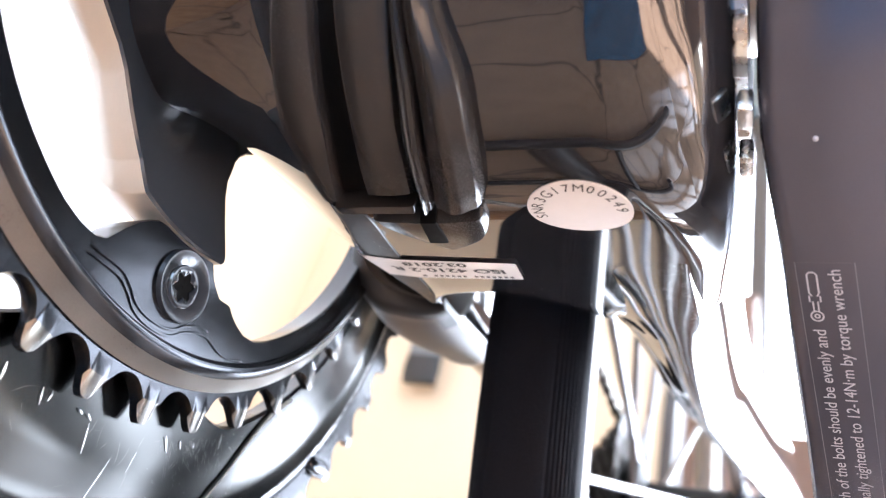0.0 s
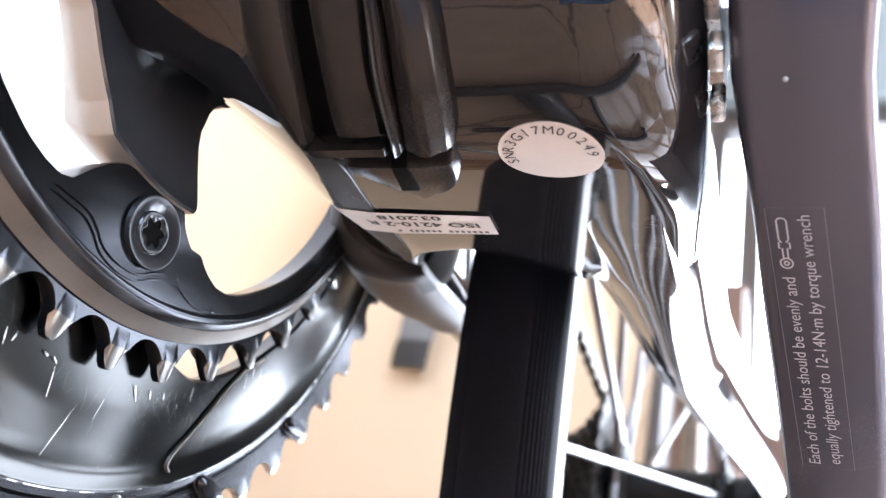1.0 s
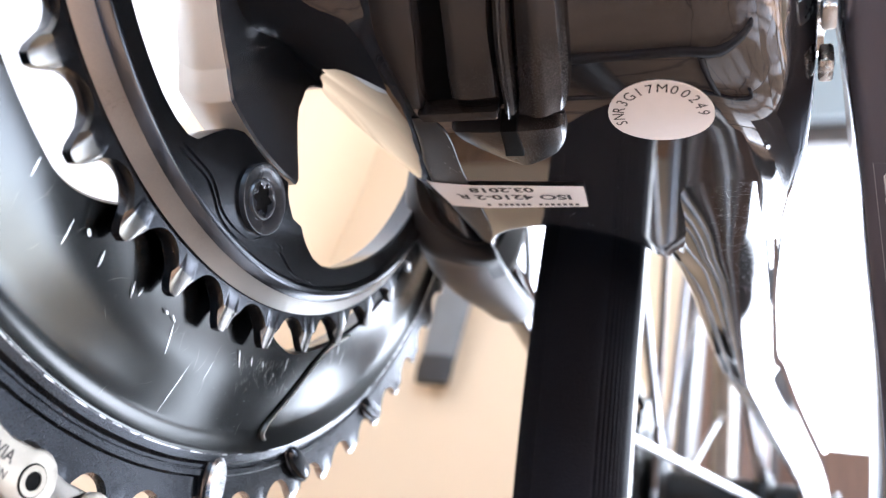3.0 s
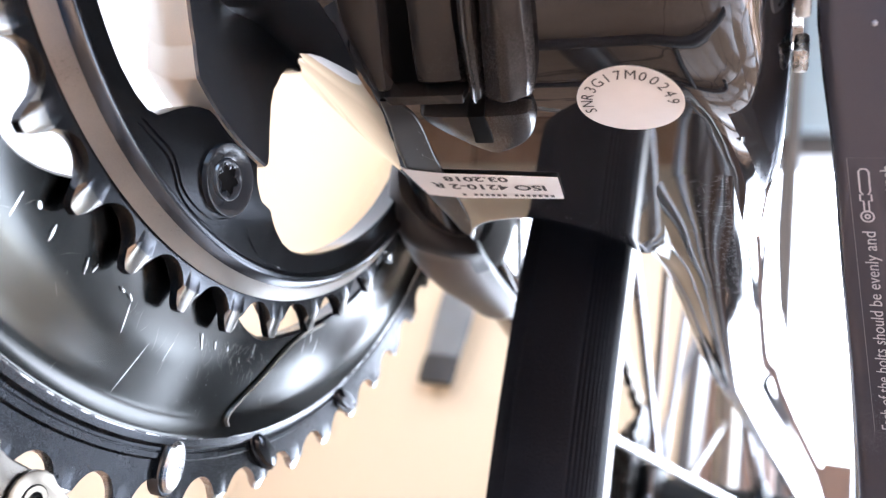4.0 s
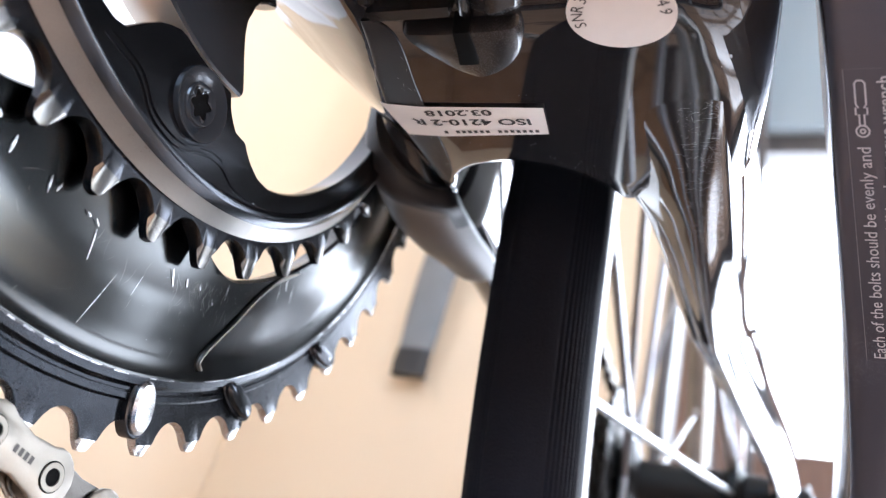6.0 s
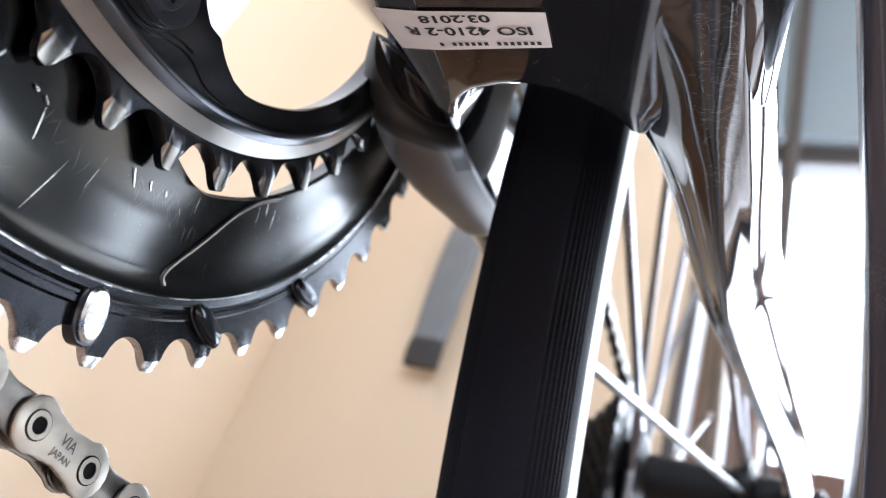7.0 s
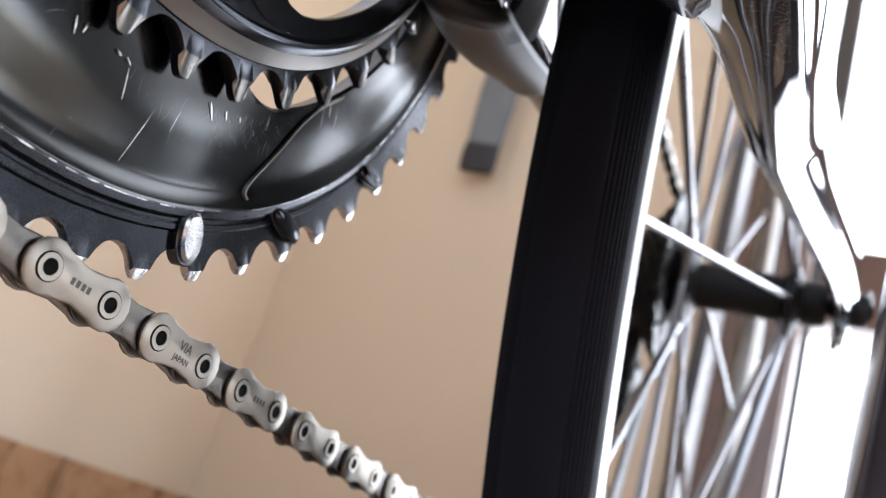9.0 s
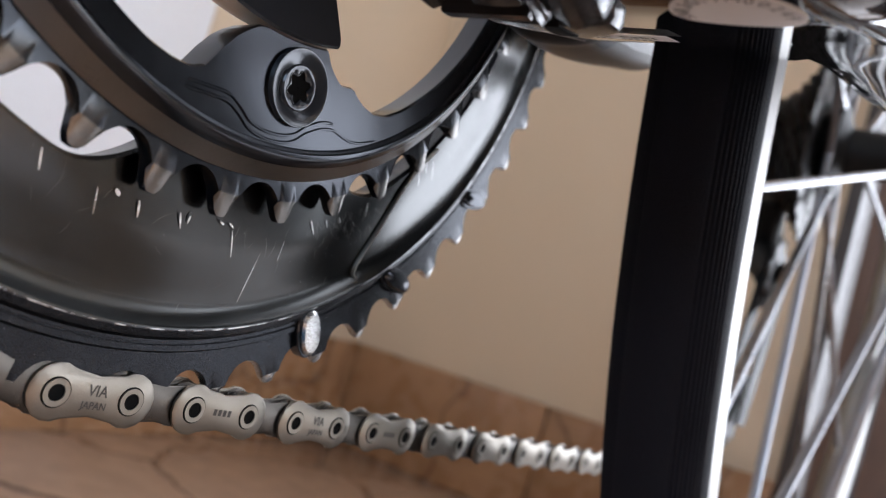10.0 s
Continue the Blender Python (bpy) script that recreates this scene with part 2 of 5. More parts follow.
def box(bm, lo, hi, bevel=0.0):
    r = bmesh.ops.create_cube(bm, size=1.0)
    for v in r["verts"]:
        v.co = Vector([(lo[i] + hi[i]) / 2 + v.co[i] * (hi[i] - lo[i]) for i in range(3)])
    if bevel:
        es = {e for v in r["verts"] for e in v.link_edges}
        bmesh.ops.bevel(bm, geom=list(es), offset=bevel, segments=2, affect="EDGES", profile=0.6)


def rod(bm, a, b, ra, rb=None, n=10, flat=1.0, side=(0, 0, 1)):
    """A straight tapered rod from a to b; flat squeezes it across side."""
    a, b = Vector(a), Vector(b)
    d = (b - a).normalized()
    u = d.cross(Vector(side))
    u = u.normalized() if u.length > 1e-4 else d.orthogonal().normalized()
    v = d.cross(u)
    rb = ra if rb is None else rb
    loft(bm, [[p + (u * math.cos(t) * flat + v * math.sin(t)) * r for t in [2 * math.pi * k / n for k in range(n)]] for p, r in ((a, ra), (b, rb))])


def superloop(cx, cz, w, h, n=2.6, steps=28, tilt=0.0):
    """Points (x, z) of a rounded box, half sizes w and h."""
    out = []
    for k in range(steps):
        t = 2 * math.pi * k / steps
        c, s = math.cos(t), math.sin(t)
        x = w * math.copysign(abs(c) ** (2 / n), c)
        z = h * math.copysign(abs(s) ** (2 / n), s)
        out.append((cx + x * math.cos(tilt) - z * math.sin(tilt), cz + x * math.sin(tilt) + z * math.cos(tilt)))
    return out


def lerp(table, s):
    """Smooth interpolation in a table of rows (s, values...)."""
    if s <= table[0][0]:
        return table[0][1:]
    for a, b in zip(table, table[1:]):
        if s <= b[0]:
            u = (s - a[0]) / (b[0] - a[0])
            return tuple(p + (q - p) * u for p, q in zip(a[1:], b[1:]))
    return table[-1][1:]


def catmull(table, s):
    """Catmull-Rom through the rows of a table."""
    k = max(i for i in range(len(table)) if table[i][0] <= s or i == 0)
    k = min(k, len(table) - 2)
    a, b = table[k], table[k + 1]
    p, q = table[max(k - 1, 0)], table[min(k + 2, len(table) - 1)]
    u = min(max((s - a[0]) / (b[0] - a[0]), 0), 1)
    out = []
    for i in range(1, len(a)):
        ma = (b[i] - p[i]) / (b[0] - p[0]) * (b[0] - a[0])
        mb = (q[i] - a[i]) / (q[0] - a[0]) * (b[0] - a[0])
        out.append((2 * u**3 - 3 * u**2 + 1) * a[i] + (u**3 - 2 * u**2 + u) * ma + (3 * u**2 - 2 * u**3) * b[i] + (u**3 - u**2) * mb)
    return tuple(out)


def text_mesh(body, size, mat, place, width=None, bold=0.0, centred=False):
    """Flat lettering; place maps (u, v) in metres to a point."""
    cu = bpy.data.curves.new("lettering", "FONT")
    cu.body, cu.size, cu.resolution_u, cu.offset = body, size, 3, bold
    ob = bpy.data.objects.new("lettering", cu)
    scene.collection.objects.link(ob)
    dg = bpy.context.evaluated_depsgraph_get()
    me = bpy.data.meshes.new_from_object(ob.evaluated_get(dg))
    bpy.data.objects.remove(ob)
    xs = [v.co.x for v in me.vertices]
    k = width / (max(xs) - min(xs)) if width else 1.0
    start = (min(xs) + max(xs)) / 2 if centred else min(xs)
    for v in me.vertices:
        v.co = place((v.co.x - start) * k, v.co.y)
    me.materials.clear()
    me.materials.append(mat)
    return me


# The room
WX, WY = -0.59, 0.80  # side wall and short back wall, whose corner shows behind the wheel


def slab(name, lo, hi, mat, label, category, kind="structure", bevel=0.0):
    bm = bmesh.new()
    box(bm, lo, hi, bevel)
    return tagged(part(name, bm, mat), label, category, kind=kind)


floor = slab("floor", (-0.8, -2.6, -0.06), (2.5, 2.3, -0.004), grout, "polished brown stone tile floor with dark grout joints", "floor")
slab("wall_west", (WX - 0.1, 0.43, 0), (WX, WY + 0.1, 2.5), wall_paint, "plain warm beige painted wall beside the bicycle", "wall")
# white instead of beige below y = 0.43
slab("wall_west", (WX - 0.1, -2.6, 0), (WX - 0.002, 0.43, 2.5), white_wall, "plain white stretch of wall beside the bicycle", "wall")
slab("wall_north", (WX, WY, 0), (-0.060, WY + 0.1, 2.5), wall_paint, "plain warm beige painted wall behind the rear wheel", "wall")
for lo, hi in (((WX, -2.6, 0), (0.5, -2.5, 2.5)), ((1.9, -2.6, 0), (2.5, -2.5, 2.5)), ((0.5, -2.6, 0), (1.9, -2.5, 0.4)), ((0.5, -2.6, 2.1), (1.9, -2.5, 2.5))):
    slab("wall_south", lo, hi, wall_paint, "beige painted wall round a window", "wall")
slab("ceiling", (WX - 0.1, -2.6, 2.5), (2.5, 2.3, 2.6), white_paint, "white painted ceiling", "ceiling")
# window wall at the back: pieces round a tall opening
slab("wall_window", (WX, 1.4, 0), (-0.10, 1.55, 2.5), wall_paint, "beige wall beside the tall bright window", "wall")
# the piece overhead wears its shade as a blue-grey base
slab("wall_window", (-0.10, 1.4, 1.74), (2.2, 1.55, 2.5), lintel_shade, "wall strip above the bright window, its shade coloured blue-grey", "wall")
slab("wall_window", (1.75, 1.4, 0), (2.3, 1.55, 1.74), wall_paint, "beige wall beside the tall bright window", "wall")
slab("wall_passage", (WX, WY + 0.1, 0), (WX + 0.06, 1.4, 2.5), wall_paint, "beige wall of the recess behind", "wall")
# side wall with its window opening
slab("wall_east", (2.2, -2.5, 0.85), (2.35, 0.40, 2.5), wall_paint, "beige wall beside the balcony window", "wall")
# unseen dark lower half, added so the large ring mirrors less brightness
slab("wall_east", (2.2, -2.5, 0), (2.35, 0.40, 0.85), brown_wood, "unseen dark brown lower wall, added to darken the chainring's reflections", "wall")
slab("wall_east", (2.2, 1.36, 0), (2.35, 1.4, 2.5), wall_paint, "beige wall beside the balcony window", "wall")
slab("wall_east", (2.2, 0.40, 2.0), (2.35, 1.36, 2.5), wall_paint, "beige wall above the balcony window", "wall")
slab("wall_east", (2.2, 0.40, 0), (2.35, 1.36, 0.20), wall_paint, "low beige sill wall", "wall")
skirt_west = slab("baseboard", (WX, -2.5, 0), (WX + 0.008, WY, 0.125), grout, "brown stone skirting tiles along the beige wall", "skirting")
skirt_north = slab("baseboard", (WX + 0.008, WY - 0.008, 0), (-0.060, WY, 0.125), grout, "brown stone skirting tiles below the beige wall", "skirting")


# solid dark strip that draws the corner shadow at the wall's end
slab("trim", (-0.060, WY - 0.01, 0), (-0.046, WY + 0.105, 2.5), frame_dark, "dark narrow strip for the corner shadow on the beige wall's end", "trim", bevel=0.002)


def window(name, x0, x1, z0, z1, bars, depth, label, turn=None, mat=frame_dark):
    """A window frame with upright bars; turn places the frame built at y = 0."""
    m = turn or Matrix.Identity(4)
    bm = bmesh.new()
    for lo, hi in (((x0, -depth, z0), (x0 + 0.05, depth, z1)), ((x1 - 0.05, -depth, z0), (x1, depth, z1)),
                   ((x0 + 0.05, -depth, z0), (x1 - 0.05, depth, z0 + 0.06)), ((x0 + 0.05, -depth, z1 - 0.06), (x1 - 0.05, depth, z1))):
        box(bm, lo, hi, 0.004)
    bmesh.ops.transform(bm, matrix=m, verts=bm.verts)
    ob = tagged(part(name, bm, mat), label, "window", kind="structure")
    for x, w in bars:
        bm = bmesh.new()
        box(bm, (x - w / 2, -depth * 0.9, z0 + 0.06), (x + w / 2, depth * 0.9, z1 - 0.06), 0.004)
        bmesh.ops.transform(bm, matrix=m, verts=bm.verts)
        part("mullion", bm, mat, ob)
    return ob


window("window_1", -0.10, 1.75, 0.0, 1.74, [(-0.045, 0.02), (0.013, 0.012), (0.62, 0.06), (1.18, 0.06)], 0.03, "tall bright window with dark upright bars", pose(0, 1.46, 0))
# unseen front window, added to hold the fill lamp
window("fill_window", 0.5, 1.9, 0.4, 2.1, [(1.2, 0.05)], 0.03, "added unseen window in the front wall for fill light", pose(0, -2.55, 0))
window("window_2", 0.40, 1.36, 0.20, 2.0, [(0.70, 0.05), (1.03, 0.05)], 0.03, "wide bright balcony window with white bars", pose(2.24, 0, 0, 0, 0, 90), white_paint)


glow = bpy.data.materials.new("bright_overcast_sky")
glow.use_nodes = True
gn, gl = links_of(glow)
em = gn.new("ShaderNodeEmission")
em.inputs["Color"].default_value, em.inputs["Strength"].default_value = (0.95, 0.98, 1.0, 1), 0.65
gl.new(em.outputs[0], gn["Material Output"].inputs["Surface"])
for lo, hi in (((-0.9, 2.2, -0.5), (3.0, 2.25, 3.2)),):
    slab("backdrop", lo, hi, glow, "plain white overcast sky outside the window", "sky")


bm = bmesh.new()
box(bm, (-0.05, 1.415, 0.735), (1.70, 1.50, 0.885), 0.004)
tagged(part("window_rail", bm, brown_wood), "dark brown wooden rail across the bright window", "rail", kind="structure")
bm = bmesh.new()
box(bm, (0.020, 1.34, 0), (0.048, 1.385, 2.5), 0.004)
tagged(part("window_post", bm, frame_dark), "dark upright post in front of the bright window", "post", kind="structure")


def brown_cabinet():
    thing = tagged(new("cabinet"), "dark brown wooden cabinet standing in the recess by the window", "cabinet")
    thing.location = (-0.2075, 1.20, 0)
    for name, lo, hi in (("body", (-0.242, -0.14, 0), (0.242, 0.14, 0.95)), ("door", (-0.237, -0.16, 0.06), (-0.003, -0.142, 0.93)), ("door", (0.003, -0.16, 0.06), (0.237, -0.142, 0.93))):
        bm = bmesh.new()
        box(bm, lo, hi, 0.004)
        part(name, bm, brown_wood, thing)
    return thing


brown_cabinet()


def floor_stand():
    """A low stand of bent tubes under the bottom bracket and round the foot of the rear wheel."""
    thing = tagged(new("bicycle_stand"), "low black tubular floor stand under the bicycle", "bicycle stand")
    thing.location = (0.1, 0.11, 0)

    def tube_along(name, pts, r, mat, label=""):
        b = bmesh.new()
        secs = []
        for i, p in enumerate(pts):
            d = (Vector(pts[min(i + 1, len(pts) - 1)]) - Vector(pts[max(i - 1, 0)])).normalized()
            u = d.cross(Vector((0, 0, 1))).normalized()
            w = d.cross(u)
            secs.append([Vector(p) - Vector((0.1, 0.11, 0)) + (u * math.cos(t) + w * math.sin(t)) * r for t in [2 * math.pi * k / 14 for k in range(14)]])
        loft(b, secs)
        return part(name, fixed(b), mat, thing, label)
    tube_along("cross_tube", [(-0.09 + 0.39 * k / 12, 0.112 - 0.012 * (k / 12) ** 2, 0.0125) for k in range(13)], 0.0125, stand_black)
    tube_along("end_cap", [(0.296, 0.1005, 0.0125), (0.302, 0.1003, 0.0125), (0.318, 0.0995, 0.0125), (0.322, 0.0993, 0.0125)], 0.0140, rubber_black, "black rubber end cap")
    for x in (-0.04, 0.04):
        tube_along("rail", [(x, 0.121 + 0.14 * k / 6, 0.0125) for k in range(7)], 0.0105, stand_black)
    tube_along("cross_tube", [(-0.10 + 0.28 * k / 8, 0.27, 0.0125) for k in range(9)], 0.0105, stand_black)
    tube_along("hook", [(0.18, 0.27, 0.0125), (0.20, 0.262, 0.0125), (0.206, 0.245, 0.0125), (0.202, 0.225, 0.0125)], 0.0105, stand_black)
    return thing


def reflection_cloth():
    """An added blue cloth folded flat on the floor; it stands in for a phone's reflection."""
    thing = bmesh.new()
    rows = []
    for i in range(25):
        u = i / 24
        row = []
        for px, pz in superloop(0, 0, 0.130, 0.007, 4.0, 40):
            wave = 0.0025 * math.sin(21 * u + 40 * px) + 0.002 * math.sin(55 * px + 5 * u)
            row.append((0.165 + px + 0.012 * math.sin(4 * u), -0.300 + 0.238 * u + 0.006 * math.sin(30 * px), 0.0085 + pz + (wave if pz > 0 else 0.0)))
        rows.append(row)
    loft(thing, rows)
    return tagged(part("cloth", fixed(thing), reflection_blue), "added blue cloth on the stone floor, standing in for a phone's reflection", "cloth")


floor_stand()
reflection_cloth()

# A grey strap hangs on the short wall
strap = tagged(new("hanging_strap"), "grey padded strap with a dark tip hanging on the beige wall", "strap")
bm = bmesh.new()
rows = []
for i in range(15):
    u = i / 14
    cx, cz = -0.358 - 0.004 * u, 0.630 + 0.26 * u
    w = 0.023 + 0.004 * math.sin(math.pi * u)
    rows.append([Vector((cx + a, WY - 0.026 + b * 0.004 - 0.006 * math.sin(3 * u), cz)) for a, b in superloop(0, 0, w, 1.0, 2.5, 16)])
loft(bm, rows)
part("webbing", fixed(bm), strap_grey, strap)
bm = bmesh.new()
loft(bm, [[Vector((-0.357 - 0.002 * u + a, WY - 0.028 + b * 0.006, 0.598 + 0.038 * u)) for a, b in superloop(0, 0, 0.0245 - 0.003 * abs(u - 0.5), 1.0, 3, 16)] for u in (0, 0.1, 0.5, 0.9, 1)])
part("tip", fixed(bm), rubber_black, strap, "dark plastic tip")

# The bicycle frame: bottom bracket shell, tube stubs, yoke and chain stays
R_SHELL, REAR = 0.0400, radians(18.5)
FRONT = radians(-48)


def under(y):
    """Height of the underside below the axis at y."""
    if y < R_SHELL * math.sin(REAR):
        return BB - math.sqrt(max(R_SHELL**2 - y * y, 1e-8))
    return BB + (y * math.sin(REAR) - R_SHELL) / math.cos(REAR)


def rear_end(x):
    """How far back the shell reaches at x: an arch that clears the tyre."""
    return lerp([(-0.040, 0.040), (-0.034, 0.060), (-0.030, 0.072), (-0.0270, 0.078), (-0.0255, 0.076), (-0.0212, 0.0660), (-0.0172, 0.0594), (-0.0135, 0.0560), (-0.0100, 0.0541), (-0.0037, 0.0525), (0.0018, 0.0521), (0.0080, 0.0540), (0.0135, 0.0578), (0.0184, 0.0622), (0.0208, 0.0675), (0.0232, 0.0690), (0.0260, 0.0640), (0.030, 0.0600), (0.05, 0.0600)], x)[0]


def side_inset(x, y):
    """How far the surface has fallen away at x: a slanting flank on the chain side, a rounded end that sharpens to an edge further back on the left."""
    if x < 0:
        d = max(0.0, -x - lerp([(-0.01, 0.0100), (0.01, 0.0125), (0.03, 0.0180), (0.06, 0.0195)], y)[0])
        facet = lerp([(0.012, 0.0), (0.024, 0.08)], y)[0] * max(0.0, -x - 0.0112)
        return facet + lerp([(-0.026, 0.22), (-0.012, 0.32), (0.0, 0.58), (0.01, 0.72), (0.03, 0.70)], y)[0] * d * d / (d + 0.0035)
    edge = lerp([(-0.02, 0.0185), (0.0, 0.0150), (0.015, 0.0085), (0.03, 0.0050), (0.09, 0.0045)], y)[0]
    e = min(1.0, max(0.0, x - (HALF - edge)) / edge)
    return edge * (1 - math.sqrt(1 - e * e))


HALF, DRIVE = 0.0472, 0.045


def shell_profile(x):
    """Closed loop (y, z) of the shell at x, with outward normals."""
    pts = []
    t0 = Vector((math.sin(FRONT), -math.cos(FRONT))) * R_SHELL
    along = Vector((-math.cos(FRONT), -math.sin(FRONT)))
    nrm = Vector((math.sin(FRONT), -math.cos(FRONT)))
    for s in (0.34, 0.2, 0.1, 0.05, 0.02):
        pts.append((t0 + along * s, nrm))
    for k in range(25):
        a = FRONT + (REAR - FRONT) * k / 24
        v = Vector((math.sin(a), -math.cos(a)))
        pts.append((v * R_SHELL, v))
    y0, y1 = R_SHELL * math.sin(REAR), rear_end(x)
    rn = Vector((math.sin(REAR), -math.cos(REAR)))
    for k in range(1, 9):
        y = y0 + (y1 - 0.004 - y0) * k / 8
        pts.append((Vector((y, under(y) - BB)), rn))
    for a in (20, 45, 70, 95):
        b = radians(a) + REAR - radians(10)
        v = Vector((math.sin(b), -math.cos(b)))
        pts.append((Vector((y1 - 0.004, under(y1 - 0.004) - BB)) - rn * 0.004 + v * 0.004, rn))
    for dy, z in ((0.001, 0.0), (0.002, 0.02), (-0.02, 0.05)):
        pts.append((Vector((y1 + dy, z)), rn))
    for z in (0.12, 0.30):
        pts.append((Vector((0.028 - z * 0.27, z)), Vector((0.95, 0.3))))
    for z in (0.30, 0.12):
        pts.append((Vector((-0.012 - z * 0.27, z)), Vector((-0.95, -0.3))))
    back = t0 + along * 0.075 - nrm * 0.062
    pts.append((back, -nrm))
    pts.append((t0 + along * 0.34 - nrm * 0.05, -nrm))
    return pts


bm = bmesh.new()
rows = []
us = [-1, -0.992, -0.975, -0.95, -0.92, -0.88, -0.84, -0.79, -0.74, -0.69, -0.64, -0.59, -0.54, -0.49, -0.44, -0.39, -0.34] + [k / 36 for k in range(-10, 25)] + [0.70, 0.735, 0.77, 0.81, 0.85, 0.89, 0.915, 0.935, 0.95, 0.965, 0.98, 0.99, 0.996, 1]
for u in us:
    x = u * (HALF if u > 0 else DRIVE)
    row = []
    for p, nv in shell_profile(x):
        inset = side_inset(x, p.x)
        far = max(0.0, p.length - 0.06)
        w = 1 - 0.35 * min(1, far / 0.15)
        if x > 0:
            k = min(1.0, max(0.0, p.x - 0.012) / 0.06)
            w *= 1 - 0.085 * k * k * (3 - 2 * k)
        else:
            k = min(1.0, max(0.0, p.x - 0.025) / 0.035)
            w *= 1 - 0.15 * k * k * (3 - 2 * k)
        q = p - nv * inset
        row.append((x * w, q.x, BB + q.y))
    rows.append(row)
loft(bm, rows)
part("frame", fixed(bm), gloss_black, bicycle, "glossy black carbon frame, dusty and scuffed", 30)


def stay(name, table, side_n, label, mat=gloss_black, grow=0.0, y0=None, y1=None, parent=None, steps=40):
    """A chain stay: rows of y, inner x, outer x, bottom z, height."""
    b = bmesh.new()
    secs = []
    y0, y1 = y0 or table[0][0], y1 or table[-1][0]
    for k in range(steps + 1):
        y = y0 + (y1 - y0) * k / steps
        xi, xo, zb, h = catmull(table, y)
        secs.append([(px, y, pz) for px, pz in superloop((xi + xo) / 2, zb + h / 2, abs(xo - xi) / 2 + grow, h / 2 + grow, lerp(side_n, y)[0], 44)])
    loft(b, secs)
    return part(name, fixed(b), mat, parent or bicycle, label, 40)


# rows of y, inner x, crease x, outer x, how far the bottom lies under the shell's slope, height of the outer flank, whole height
LEFT = [(0.018, 0.0230, 0.0410, 0.0440, -0.00008, 0.006, 0.040), (0.035, 0.0215, 0.0396, 0.0436, 0.00012, 0.007, 0.042), (0.050, 0.0203, 0.0396, 0.0440, 0.0007, 0.009, 0.042), (0.0626, 0.0186, 0.0398, 0.0443, 0.0016, 0.010, 0.042), (0.077, 0.0213, 0.0402, 0.0444, 0.0029, 0.011, 0.041), (0.092, 0.0230, 0.0404, 0.0444, 0.0044, 0.012, 0.040),
        (0.110, 0.0238, 0.0403, 0.0446, 0.0060, 0.013, 0.038), (0.126, 0.0246, 0.0398, 0.0449, 0.0074, 0.0145, 0.0365), (0.139, 0.0254, 0.0393, 0.0452, 0.0082, 0.0155, 0.0355), (0.150, 0.0262, 0.0390, 0.0458, 0.0090, 0.016, 0.034), (0.205, 0.0348, 0.0445, 0.0520, 0.0137, 0.0155, 0.032), (0.30, 0.0490, 0.0566, 0.0638, 0.0212, 0.013, 0.026), (0.402, 0.0605, 0.0662, 0.0722, 0.0291, 0.010, 0.020)]


def crown(y):
    """How much the stay's underside bulges across."""
    return catmull([(0.018, 0.0), (0.045, 0.0), (0.065, 0.0005), (0.085, 0.0013), (0.11, 0.0019), (0.15, 0.0020), (0.25, 0.0012), (0.402, 0.0008)], y)[0]


def left_section(y):
    """Outline (x, z) of the left stay at y: flat underneath to a crease, then a rounded outer flank; further back it turns oval."""
    xi, xc, xo, drop, hs, h = catmull(LEFT, y)
    zb, cr = under(y) - drop, crown(y)
    a0 = radians(catmull([(0.018, 70), (0.06, 58), (0.08, 51), (0.12, 52), (0.15, 68), (0.18, 80), (0.25, 83), (0.402, 83)], y)[0])
    ri = lerp([(0.018, 0.003), (0.08, 0.0038), (0.12, 0.0052), (0.18, 0.0060), (0.40, 0.0040)], y)[0]
    ri = min(ri, (xc - xi) * 0.85)
    lift = catmull([(0.018, 0), (0.035, 0.0002), (0.05, 0.0010), (0.0626, 0.0020), (0.072, 0.0023), (0.085, 0.0013), (0.10, 0.0004), (0.12, 0), (0.40, 0)], y)[0]
    rise = catmull([(0.018, 0), (0.035, 0.0001), (0.05, 0.0003), (0.07, 0.0003), (0.10, 0), (0.12, 0), (0.40, 0)], y)[0]
    a = (xo - xc) / (1 - math.cos(a0))
    b_ = (hs - cr - rise) / math.sin(a0)
    pts = []
    for k in range(10):
        t = radians(9 * k + 4.5)
        pts.append((xi + ri - ri * math.cos(t), zb + cr + lift + ri * 1.5 - ri * 1.5 * math.sin(t)))
    x0 = xi + ri
    for k in range(9):
        pts.append((x0 + (xc - 0.0007 - x0) * k / 8, zb + cr * (k / 4 - 1) ** 2 + lift * (1 - k / 8) ** 2.4 + rise * (k / 8) ** 3))
    pts.append((xc - 0.0003, zb + cr + rise + 0.00006))
    for k in range(14):
        t = a0 * (1 - 0.05) * (1 - k / 13)
        pts.append((xo - a + a * math.cos(t), zb + hs - b_ * math.sin(t)))
    top = zb + h
    rt = min(0.007, (xo - xi) * 0.42)
    for k in range(9):
        t = radians(90 * k / 8)
        pts.append((xo - rt + rt * math.cos(t), top - rt + rt * math.sin(t)))
    for k in range(9):
        t = radians(90 * k / 8)
        pts.append((xi + rt - rt * math.sin(t), top - rt + rt * math.cos(t)))
    return pts


b = bmesh.new()
loft(b, [[(px, y, pz) for px, pz in left_section(y)] for y in [0.018 + 0.384 * (k / 90) ** 1.25 for k in range(91)]])
part("left_chain_stay", fixed(b), gloss_black, bicycle, "glossy black curved chain stay with scuff marks", 38)
